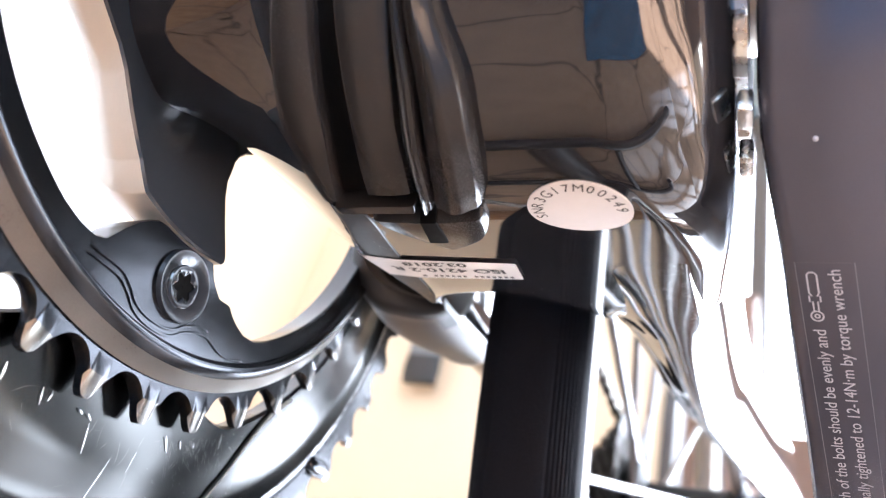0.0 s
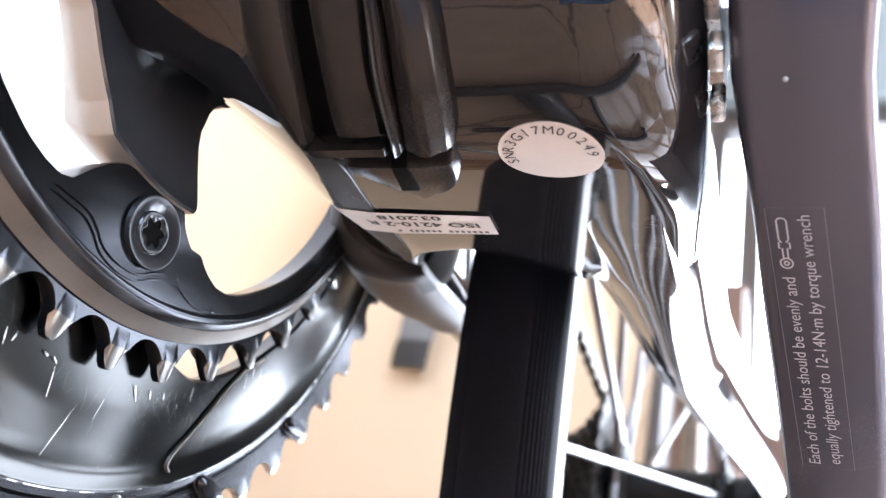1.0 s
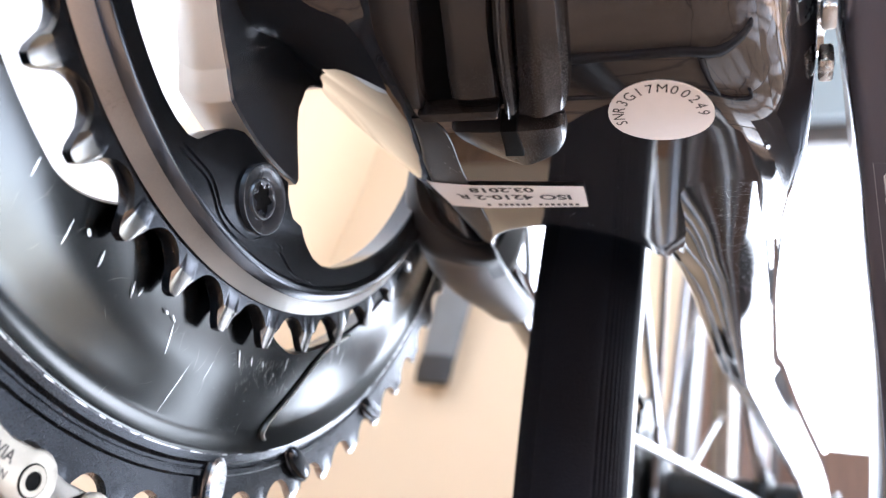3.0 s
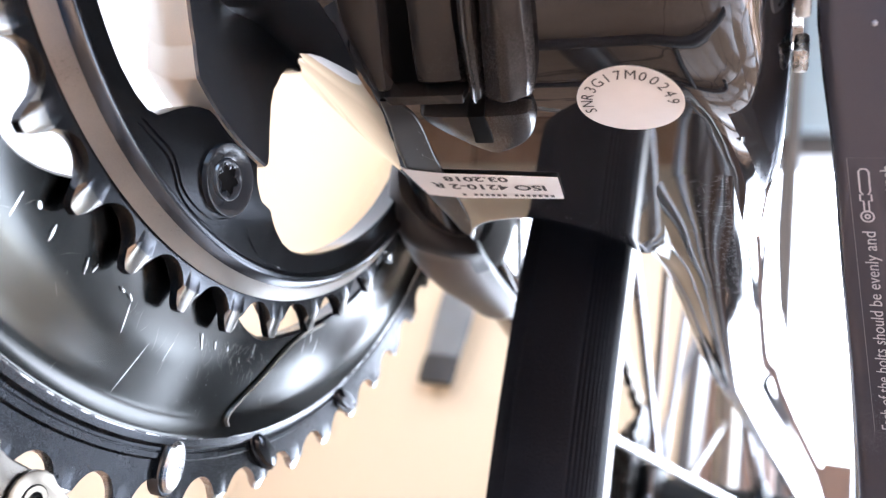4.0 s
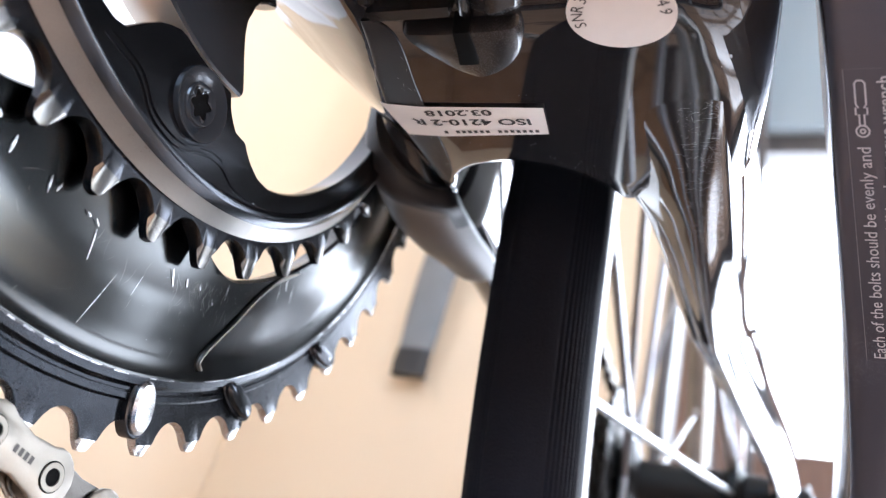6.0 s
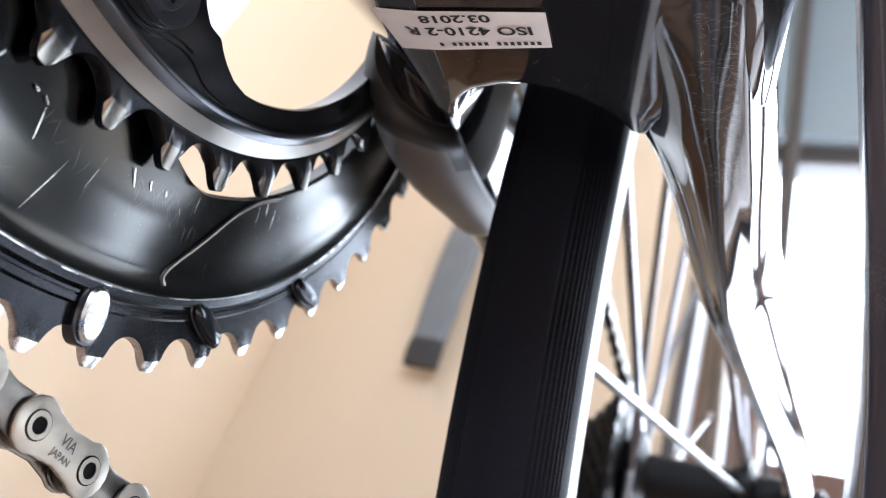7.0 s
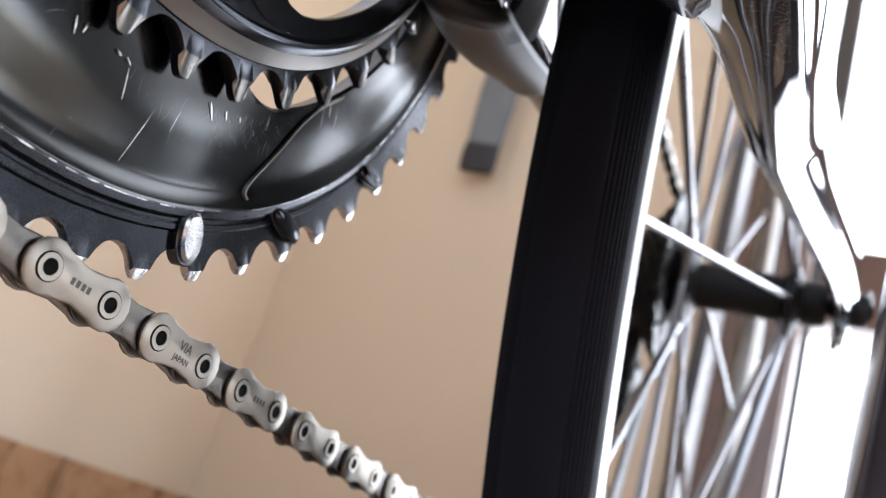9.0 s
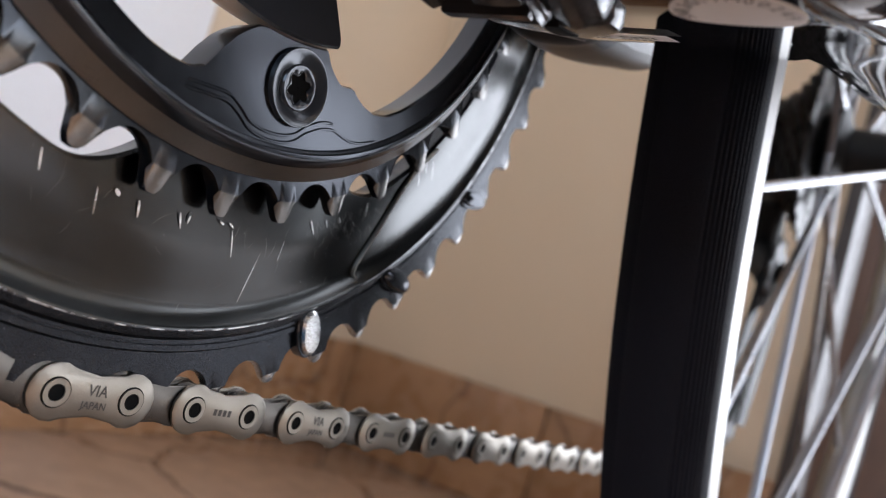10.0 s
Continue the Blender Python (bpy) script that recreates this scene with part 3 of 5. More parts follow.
RIGHT = [(0.03, -0.0225, -0.034, 0.2530, 0.035), (0.055, -0.0208, -0.0365, 0.2540, 0.056), (0.075, -0.0203, -0.0405, 0.2550, 0.066), (0.095, -0.0203, -0.0415, 0.2590, 0.066), (0.115, -0.0210, -0.0385, 0.2650, 0.062), (0.15, -0.0240, -0.0385, 0.2740, 0.050),
         (0.20, -0.029, -0.043, 0.285, 0.038), (0.30, -0.044, -0.057, 0.308, 0.026), (0.402, -0.058, -0.0675, 0.330, 0.02)]
stay("right_chain_stay", RIGHT, [(0, 2.8), (1, 2.8)], "glossy black chain stay beside the chainrings")


def stay_guard():
    """A thick rubber sleeve round the right stay, cut off slantwise at its front."""
    b = bmesh.new()
    secs = []
    steps = 30
    for k in range(steps + 1):
        u = k / steps
        grow = lerp([(0, 0.0004), (0.02, 0.0020), (0.05, 0.0032), (0.12, 0.0032), (0.18, 0.0025), (0.9, 0.0022), (0.97, 0.0016), (1, 0.0003)], u)[0]
        mid = superloop(0, 0, 1, 1, 2.8, 56)
        loop = []
        for fx, fz in mid:
            lead = 0.0525 + (fx + 1) / 2 * 0.0265
            y = lead + (0.121 - lead) * u
            xi, xo, zb, h = catmull(RIGHT, y)
            g = grow if fx < 0.70 or fz < -0.93 else -0.0015
            bulge = lerp([(0, 0.0030), (0.1, 0.0042), (0.4, 0.0036), (0.75, 0.0012), (1, 0)], u)[0]
            loop.append(((xi + xo) / 2 + fx * ((xi - xo) / 2 + g) - bulge * 0.7 * max(0.0, -fx), y, zb + h / 2 + fz * (h / 2 + g) - bulge * max(0.0, -fz) * max(0.0, 0.3 - fx) / 1.3))
        secs.append(loop)
    loft(b, secs, True, lambda i, j: 1 if i < 4 or (i < 9 and mid[j][0] > 0.42) else 0)
    return part("chain_stay_guard", fixed(b), [rubber_guard, rubber_black], bicycle, "grey rubber chain stay guard with a black lip", 40)


stay_guard()
for sx in (-1, 1):
    b = bmesh.new()
    box(b, (sx * 0.0635 - 0.004, 0.388, 0.318), (sx * 0.0635 + 0.004, 0.425, 0.360), 0.004)
    part("dropout", b, gloss_black, bicycle)


def skin(x, y, lift=0.00012):
    """A point on the underside of the shell, lifted off it a little."""
    a = math.asin(max(-1, min(1, y / R_SHELL))) if y < R_SHELL * math.sin(REAR) else REAR
    nv = Vector((0, math.sin(a), -math.cos(a)))
    if x > 0:
        k = min(1.0, max(0.0, y - 0.012) / 0.06)
        w = 1 - 0.085 * k * k * (3 - 2 * k)
    else:
        k = min(1.0, max(0.0, y - 0.025) / 0.035)
        w = 1 - 0.15 * k * k * (3 - 2 * k)
    return Vector((x, y, under(y))) + nv * (lift - side_inset(x / w, y))


def shell_patch():
    """A thin scratched black patch laid on the shell beside the chainrings."""
    edge = [(0.006, -0.0100), (0.008, -0.0084), (0.010, -0.0079), (0.0134, -0.0081), (0.0227, -0.0098), (0.032, -0.0110), (0.042, -0.0122), (0.050, -0.0134), (0.056, -0.0150), (0.060, -0.0168)]
    b = bmesh.new()
    rows = []
    for i in range(33):
        y = 0.006 + 0.054 * i / 32
        xr = catmull(edge, y)[0]
        xl = min(lerp([(0.006, -0.0124), (0.0118, -0.0134), (0.0159, -0.0146), (0.0205, -0.0164), (0.03, -0.0185), (0.06, -0.0195)], y)[0], xr - 0.001)
        row = [skin(xr, y, -0.0001)]
        for j in range(13):
            row.append(skin(xr - 0.00008 + (xl - xr) * j / 12, y, 0.00028 if j < 12 else -0.0001))
        rows.append(row)
    grid(b, rows)
    patch_ob = part("shell_patch", fixed(b), patch_black, bicycle, "scratched matt black patch beside the chainrings", 60)
    rnd = random.Random(8)
    b = bmesh.new()
    for _ in range(34):
        y = rnd.uniform(0.014, 0.056)
        x = catmull(edge, y)[0] - 0.0004 - 0.006 * rnd.random() ** 1.6
        a, ln, wd = rnd.uniform(-0.5, 1.2), rnd.uniform(0.0002, 0.0009), rnd.uniform(0.00002, 0.00006)
        dx, dy = math.sin(a), math.cos(a)
        b.faces.new([b.verts.new(skin(x + dx * ln * u - dy * wd * v, y + dy * ln * u + dx * wd * v, 0.00034)) for u, v in ((-1, 0), (0, -1), (1, 0), (0, 1))])
    tagged(part("scratch_mark", fixed(b), scuff_grey, patch_ob), kind="stuff")
    return patch_ob


shell_patch()

# White stickers under the shell
SC, SR = Vector((0.0265, 0.0079)), (0.0075, 0.0070)


def round_sticker():
    b = bmesh.new()
    rows = [[skin(SC.x + SR[0] * k / 6 * math.cos(t), SC.y + SR[1] * k / 6 * math.sin(t), 0.00018) for t in [2 * math.pi * i / 48 for i in range(48)]] for k in range(1, 7)]
    rows.append([skin(SC.x + SR[0] * math.cos(t), SC.y + SR[1] * math.sin(t), 0.0) for t in [2 * math.pi * i / 48 for i in range(48)]])
    vs = grid(b, rows, False, True)
    b.faces.new(vs[0])
    ob = part("serial_sticker", fixed(b), sticker_white, bicycle, "oval white sticker with black serial lettering")
    for i, ch in enumerate("SNR3G17M00249"):
        a0 = radians(196 - i * 16.2)
        c, s = math.cos(a0), math.sin(a0)

        def place(u, v, c=c, s=s):
            r, t = 0.69 + v / SR[1], u / SR[0]
            px, py = c * r + s * t, -s * r + c * t
            return skin(SC.x + px * SR[0], SC.y + py * SR[1], 0.00026)
        part("letter", text_mesh(ch, 0.0023, ink, place, None, 0.0, True), None, ob)
    return ob


round_sticker()


def approval_sticker():
    x0, x1, ya, yb = -0.0200, 0.0104, 0.0284, 0.0376
    b = bmesh.new()
    rows = []
    for i in range(25):
        u = i / 24
        row = []
        for j in range(7):
            v = j / 6
            left, right = x0 + 0.0008 + 0.0013 * v, x1 + 0.0002 - 0.0009 * v
            top, bottom = 0.0284 + 0.0016 * u, 0.0392 - 0.0006 * u
            row.append(skin(left + (right - left) * u, top + (bottom - top) * v, 0.00045))
        rows.append(row)
    grid(b, rows)
    ob = part("approval_sticker", fixed(b), sticker_white, bicycle, "white test sticker with black lettering")

    def place(ox, oy):
        return lambda u, v: skin(ox - u, oy + v - 0.0004 * (1 - (ox - u - x0) / (x1 - x0)), 0.00056)
    part("lettering", text_mesh("ISO 4210-2 R", 0.0028, ink, place(x1 - 0.0030, 0.0333), 0.0222, 0.00007), None, ob)
    part("lettering", text_mesh("03.2018", 0.0025, ink, place(x1 - 0.0092, 0.0303), 0.0124, 0.00007), None, ob)
    b = bmesh.new()
    for k in range(16):
        if k in (7, 14):
            continue
        px = x1 - 0.0022 - k * 0.00115
        q = [skin(px, 0.0369, 0.00056), skin(px - 0.0007, 0.0369, 0.00056), skin(px - 0.0007, 0.0378, 0.00056), skin(px, 0.0378, 0.00056)]
        b.faces.new([b.verts.new(p) for p in q])
    part("printed_bar", fixed(b), ink, ob)
    return ob


approval_sticker()

# Scuff marks by the left stay and dust specks near the arch
dust = random.Random(11)


def belly(x, y, lift=0.00008):
    """A point on the underside where the shell runs into the left stay."""
    p = skin(x, y, lift)
    xi, xc, _, drop, _, _ = catmull(LEFT, y)
    u = (x - xi - 0.0035) / (xc - xi - 0.0042)
    p.z = min(p.z, under(y) - drop + crown(y) * (2 * u - 1) ** 2 - lift)
    return p


b = bmesh.new()
for k in range(420):
    y = 0.030 + 0.050 * dust.random()
    edge = 0.0391 - 0.0006
    x = edge - (0.0075 - 0.05 * abs(y - 0.052)) * dust.random() ** 2.2
    a = radians(dust.uniform(40, 140)) if dust.random() < 0.6 else radians(dust.uniform(0, 180))
    ln, wd = dust.uniform(0.0002, 0.0011), dust.uniform(0.000010, 0.000028)
    dx, dy = math.sin(a) * ln, math.cos(a) * ln
    q = [belly(min(x + sx * dx - sy * math.cos(a) * wd, edge), y + sx * dy + sy * math.sin(a) * wd) for sx, sy in ((-1, 0), (0, -1), (1, 0), (0, 1))]
    b.faces.new([b.verts.new(p) for p in q])
tagged(part("scuff_mark", fixed(b), scuff_grey, bicycle), kind="stuff")
b = bmesh.new()
for k in range(64):
    x = dust.uniform(0.000, 0.019) if k % 2 else dust.uniform(-0.02, 0.04)
    y = rear_end(x) - 0.0045 - 0.012 * dust.random() ** 2 if k % 2 else dust.uniform(0.016, 0.05)
    r = dust.uniform(0.00003, 0.00008)
    b.faces.new([b.verts.new(skin(x + r * math.cos(t), y + r * math.sin(t), 0.00006)) for t in (0.3, 1.6, 2.9, 4.4, 5.4)])
tagged(part("dust_speck", fixed(b), scuff_grey, bicycle), kind="stuff")

# Cable guide under the shell: a base plate with raised ribs and a notched tongue


def on_shell(x, s, h):
    """A point h off the shell at x, s metres along its underside (0 straight below, forward minus)."""
    x -= 0.0009
    s = lerp([(-0.080, -0.0780), (-0.030, -0.0285), (-0.020, -0.0186), (0.0, 0.0024), (0.008, 0.0106), (0.016, 0.0180), (0.03, 0.031)], s)[0]
    a = s / R_SHELL
    if a < FRONT:
        over = R_SHELL * FRONT - s
        p, nv = at(R_SHELL, FRONT, x) + Vector((0, -math.cos(FRONT), -math.sin(FRONT))) * over, FRONT
    elif a > REAR:
        over = s - R_SHELL * REAR
        p, nv = at(R_SHELL, REAR, x) + Vector((0, math.cos(REAR), math.sin(REAR))) * over, REAR
    else:
        p, nv = at(R_SHELL, a, x), a
    return p + Vector((0, math.sin(nv), -math.cos(nv))) * h


def strip(b, edges, height, crown=0.0, steps=26, fall=0.0009):
    """A raised strip between two edge curves; edges: rows of s, x left, x right."""
    rows = []
    s0, s1 = edges[0][0], edges[-1][0]
    for k in range(steps + 1):
        s = s0 + (s1 - s0) * k / steps
        xl, xr = catmull(edges, s)
        w = xr - xl
        f = min(fall, w * 0.35)
        hh = height if 0 < k < steps else height * 0.2
        row = [on_shell(xl, s, -0.002), on_shell(xl, s, hh - f * 0.9)]
        row.append(on_shell(xl + f * 0.35, s, hh - f * 0.25))
        for t in (0.0, 0.25, 0.5, 0.75, 1.0):
            row.append(on_shell(xl + f + (w - 2 * f) * t, s, hh + crown * (1 - (2 * t - 1) ** 2)))
        row.append(on_shell(xr - f * 0.35, s, hh - f * 0.25))
        row += [on_shell(xr, s, hh - f * 0.9), on_shell(xr, s, -0.002)]
        rows.append(row)
    loft(b, rows)


def mm(rows_):
    return [tuple(v / 1000 for v in r) for r in rows_]


# base is near-black: the shade between the ribs is put into its colour
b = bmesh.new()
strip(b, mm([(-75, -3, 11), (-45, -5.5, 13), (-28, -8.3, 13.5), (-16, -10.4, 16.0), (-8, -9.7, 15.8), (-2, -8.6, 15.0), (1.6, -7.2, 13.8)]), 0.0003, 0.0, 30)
guide = part("cable_guide", fixed(b), recess_dark, bicycle, "satin black plastic cable guide with raised ribs")
for rows_, h, c, fall in ((mm([(-75, -3.0, 1.0), (-45, -5.6, -1.5), (-28, -8.6, -2.8), (-19, -10.3, -3.9), (-12, -10.9, -4.6), (-8.4, -10.3, -5.3), (-0.3, -9.2, -7.3), (1.0, -8.6, -7.9)]), 0.0034, 0.0002, 0.0006),
                          (mm([(-0.3, -8.2, 4.8), (0.5, -8.2, 4.7), (1.3, -7.8, 4.5)]), 0.0034, 0.0, 0.0005),
                          (mm([(-75, 4.5, 9.5), (-45, 2.4, 9.6), (-28, 0.8, 8.5), (-18.5, 0.3, 7.4), (-12, -0.3, 6.4), (-6.8, -1.1, 6.0), (-0.2, -2.1, 4.9)]), 0.0034, 0.0002, 0.0006),
                          (mm([(-75, 9.7, 10.5), (-45, 9.8, 11.0), (-28, 8.8, 9.7), (-18, 8.0, 9.9), (-11.5, 6.9, 9.2), (-1.4, 6.0, 7.9), (3.0, 5.2, 6.6)]), 0.0036, 0.0008, 0.0012),
                          (mm([(-75, 10.6, 12.5), (-45, 11.2, 13.4), (-28, 10.0, 14.0), (-18, 10.3, 16.4), (-11, 9.7, 16.3), (-3, 8.4, 15.5), (3.0, 7.0, 13.9)]), 0.0035, 0.0009, 0.0014)):
    b = bmesh.new()
    strip(b, rows_, h, c, 30, fall)
    part("rib", fixed(b), satin_plastic, guide)
b = bmesh.new()
strip(b, mm([(4.2, -4.9, 13.2), (6.5, -4.4, 13.2), (9.5, -2.6, 12.6), (12.5, -0.6, 11.2), (15.0, 1.2, 8.8), (16.6, 3.2, 6.6)]), 0.0022, 0.0004, 16, 0.0012)
part("tongue", fixed(b), satin_plastic, guide)
# notch laid on as a near-black strip, its inner shade in the colour
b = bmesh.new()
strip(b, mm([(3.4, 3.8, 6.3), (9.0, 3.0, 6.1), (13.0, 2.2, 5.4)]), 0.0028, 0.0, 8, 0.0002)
part("slot", fixed(b), recess_dark, guide)

# Bearing cup between the shell and the left crank
b = bmesh.new()
rows = []
for i in range(96):
    t = 2 * math.pi * i / 96
    r = 0.0245 if (i // 3) % 2 else 0.0228
    rows.append([(x, rr * math.sin(t), BB - rr * math.cos(t)) for rr, x in ((0.013, 0.044), (r, 0.044), (r, 0.0485), (0.013, 0.0485))])
grid(b, rows, True, True)
part("bearing_cup", fixed(b), silver, bicycle, "silver notched bearing cup", 20)
b = bmesh.new()
rod(b, (-0.062, 0, BB), (0.070, 0, BB), 0.012, n=32)
part("spindle", fixed(b), silver, bicycle)

# Left crank arm, seen from below along its narrow edge
ARM = Vector((0, 0.918, -0.396)).normalized()
ARM_UP = Vector((0, 0.396, 0.918)).normalized()


def arm_point(s, p, x):
    return Vector((x, 0, BB)) + ARM * s + ARM_UP * p


INNER = [(-0.03, 0.0495), (0.003, 0.0497), (0.015, 0.0502), (0.033, 0.0530), (0.048, 0.0548), (0.073, 0.0580), (0.108, 0.0612), (0.14, 0.0623), (0.19, 0.063)]


def left_crank():
    b = bmesh.new()
    secs = []
    for s in [-0.0298, -0.0285, -0.026, -0.022, -0.016, -0.008] + [0.19 * k / 26 for k in range(26)] + [0.1835, 0.1865, 0.188]:
        if s < 0:
            half = math.sqrt(max(0.030**2 - s * s, 1e-7))
            lo, hi = -half, half * 0.95
        else:
            lo = lerp([(0, -0.030), (0.09, -0.030), (0.17, -0.028), (0.19, -0.026)], s)[0]
            hi = lerp([(0, 0.0285), (0.05, 0.016), (0.15, 0.004), (0.19, 0.004)], s)[0]
            if s > 0.172:
                k = math.sqrt(max(0.0, 1 - ((s - 0.172) / 0.0165) ** 2))
                mid = (lo + hi) / 2
                lo, hi = mid + (lo - mid) * k, mid + (hi - mid) * k
        xi = catmull(INNER, s)[0]
        xo = xi + lerp([(-0.03, 0.0185), (0.03, 0.0165), (0.1, 0.0150), (0.19, 0.0135)], s)[0]
        loop = []
        c = 0.0022
        w, h = xo - xi, max(hi - lo, 0.002)
        cc = min(c, h * 0.4)
        for px, pp in ((xi + cc, lo), (xi + w * 0.5, lo - 0.0003), (xo - cc, lo), (xo - cc * 0.3, lo + cc * 0.3), (xo, lo + cc), (xo, lo + h * 0.5), (xo, hi - cc), (xo - cc * 0.3, hi - cc * 0.3), (xo - cc, hi), (xi + cc, hi),
                       (xi + cc * 0.3, hi - cc * 0.3), (xi, hi - cc), (xi, lo + h * 0.5), (xi, lo + cc), (xi + cc * 0.3, lo + cc * 0.3)):
            loop.append(arm_point(s, pp, px))
        secs.append(loop)
    loft(b, secs)
    return part("left_crank", fixed(b), crank_dark, bicycle, "dark grey anodised crank arm with pale torque lettering", 50)


left_arm = left_crank()


def crank_print(s0, x0, slope, up):
    """Places lettering on the edge face; it starts at s0 and runs towards the spindle."""
    def place(u, v):
        s = s0 - u
        return arm_point(s, -0.0305, x0 - slope * u - v)
    return place


part("lettering", text_mesh("Each of the bolts should be evenly and", 0.0024, white_print, crank_print(0.0769, 0.0640, 0.150, 0), 0.0338), None, left_arm)
part("lettering", text_mesh("equally tightened to 12-14N\u00b7m by torque wrench", 0.0024, white_print, crank_print(0.0766, 0.0668, 0.150, 0), 0.0433), None, left_arm)


def outline_print(loops, width, s0, x0, slope):
    b = bmesh.new()
    place = crank_print(s0, x0, slope, 0)
    for loop, closed in loops:
        n = len(loop)
        ins, outs = [], []
        for i, (u, v) in enumerate(loop):
            pa, pb = Vector(loop[(i - 1) % n] if closed or i else loop[i]), Vector(loop[(i + 1) % n] if closed or i < n - 1 else loop[i])
            d = (pb - pa).normalized()
            q = Vector((-d.y, d.x)) * width / 2
            outs.append(b.verts.new(place(u + q.x, v + q.y)))
            ins.append(b.verts.new(place(u - q.x, v - q.y)))
        for i in range(n if closed else n - 1):
            k = (i + 1) % n
            b.faces.new((outs[i], outs[k], ins[k], ins[i]))
    return b


ring8 = [(0.0008 * math.cos(t), 0.0008 * math.sin(t)) for t in [2 * math.pi * k / 20 for k in range(20)]]
dot8 = [(0.0003 * math.cos(t), 0.0003 * math.sin(t)) for t in [2 * math.pi * k / 12 for k in range(12)]]
key = [(0.78 * u, 0.78 * v) for u, v in [(0.0011, 0.0004), (0.0030, 0.0004), (0.0030, 0.0009), (0.0042, 0.0009), (0.0042, 0.0004), (0.0048, 0.0008), (0.0085, 0.0008), (0.0090, 0.0004), (0.0090, -0.0004), (0.0085, -0.0008), (0.0048, -0.0008), (0.0042, -0.0004), (0.0042, -0.0009), (0.0030, -0.0009), (0.0030, -0.0004), (0.0011, -0.0004)]]
part("printed_symbol", fixed(outline_print([(ring8, True), (dot8, True), (key, True)], 0.00022, 0.0408, 0.0578, 0.15)), white_print, left_arm)
frame_box = [(-0.001, -0.0042), (0.0444, -0.0042), (0.0444, 0.0032), (-0.001, 0.0032)]
part("printed_border", fixed(outline_print([(frame_box, True)], 0.00008, 0.0766, 0.0645, 0.15)), crank_line, left_arm)
for s, p in ((0.0143, -0.0305), (-0.004, -0.0298)):
    b = bmesh.new()
    bmesh.ops.create_uvsphere(b, u_segments=10, v_segments=6, radius=0.00035)
    bmesh.ops.translate(b, vec=arm_point(s, p, 0.0567), verts=b.verts)
    part("paint_chip", b, white_print, left_arm) if s > 0 else b.free()
for k, s in enumerate((0.012, 0.026)):
    b = bmesh.new()
    box(b, (0.0474, -0.003 + 0.009 * k, BB - 0.0320), (0.0494, 0.001 + 0.009 * k, BB - 0.0280), 0.0006)
    part("pinch_bolt", b, silver, left_arm, "silver pinch bolt end")

# Chainrings
N_IN, N_OUT = 36, 52
PITCH = 0.0127
R_IN, R_OUT = PITCH / (2 * math.sin(math.pi / N_IN)), PITCH / (2 * math.sin(math.pi / N_OUT))
A_IN, A_OUT = 0.2604, 0.4674        # angle of one tooth tip on each ring
BOLTS = [radians(10.9), radians(122), radians(-75), radians(-150)]
BOLT_R = 0.0542
X_IN, X_OUT = -0.0400, -0.0478      # inner faces of the two rings


def tooth_radius(a, first, count, rp, tip, depth=0.0031, seat=0.0043):
    """Outline of a sprocket at the angle a: round valleys, narrow blunt teeth."""
    u = ((a - first) / (2 * math.pi / count) + 0.5) % 1.0 - 0.5   # 0 at a tip, +-0.5 at a valley
    s = (0.5 - abs(u)) * PITCH                                    # from the valley
    rise = seat - depth
    cut = seat * 0.95
    if s < cut:
        return rp + rise - math.sqrt(seat**2 - s * s)
    edge = rp + rise - math.sqrt(seat**2 - cut**2)
    k = min(1.0, (s - cut) / (PITCH * 0.5 - 0.0005 - cut))
    return edge + (rp + tip - edge) * math.sin(k * math.pi / 2) ** 0.9


def near_bolt(a, wide):
    d = min(abs((a - c + math.pi) % (2 * math.pi) - math.pi) for c in BOLTS)
    k = max(0.0, 1 - d / wide)
    return k * k * (3 - 2 * k)


# how far in a ring's bolt tab reaches: degrees from the bolt, radius in mm
TAB = [(-27, 59.7), (-23, 59.3), (-20, 58.6), (-18.2, 57.3), (-16.6, 53.6), (-14.8, 50.7), (-13, 49.0), (-11, 47.7), (-9, 47.3), (7.0, 47.3), (7.7, 49.2), (9, 50.8), (11, 52.7), (14.4, 53.3), (15.3, 54.6), (17, 56.3), (19.6, 58.2), (23, 59.4), (27, 59.7)]


def tab_depth(a):
    """How deep the nearest bolt tab of the small ring reaches inwards at the angle a."""
    d = min(((a - c + math.pi) % (2 * math.pi) - math.pi for c in BOLTS), key=abs)
    return 0.0597 - lerp(TAB, math.degrees(d))[0] / 1000


def toothed_ring(name, first, count, rp, tip, rows, per, mats, label, parent, depth=0.0031, seat=0.0043):
    """rows: closed profile of (kind, radius, x, material): 'f' fixed radius, 't' tooth outline, 'i' and 'b' inner edge with bolt tabs."""
    b = bmesh.new()
    steps = count * per
    sec = []
    for k in range(steps):
        a = first + 2 * math.pi * k / steps
        ro = tooth_radius(a, first, count, rp, tip, depth, seat)
        pts = []
        for kind, r, x, m, wide, deep in rows:
            rr = ro if kind == "t" else min(ro - 0.0003, rp + r) if kind == "m" else r - tab_depth(a) if kind == "b" else r - deep * near_bolt(a, wide)
            pts.append(at(rr, a, x))
        sec.append(pts)
    grid(b, sec, True, True, lambda i, j: rows[j][3])
    return part(name, fixed(b), mats, parent, label, 28)


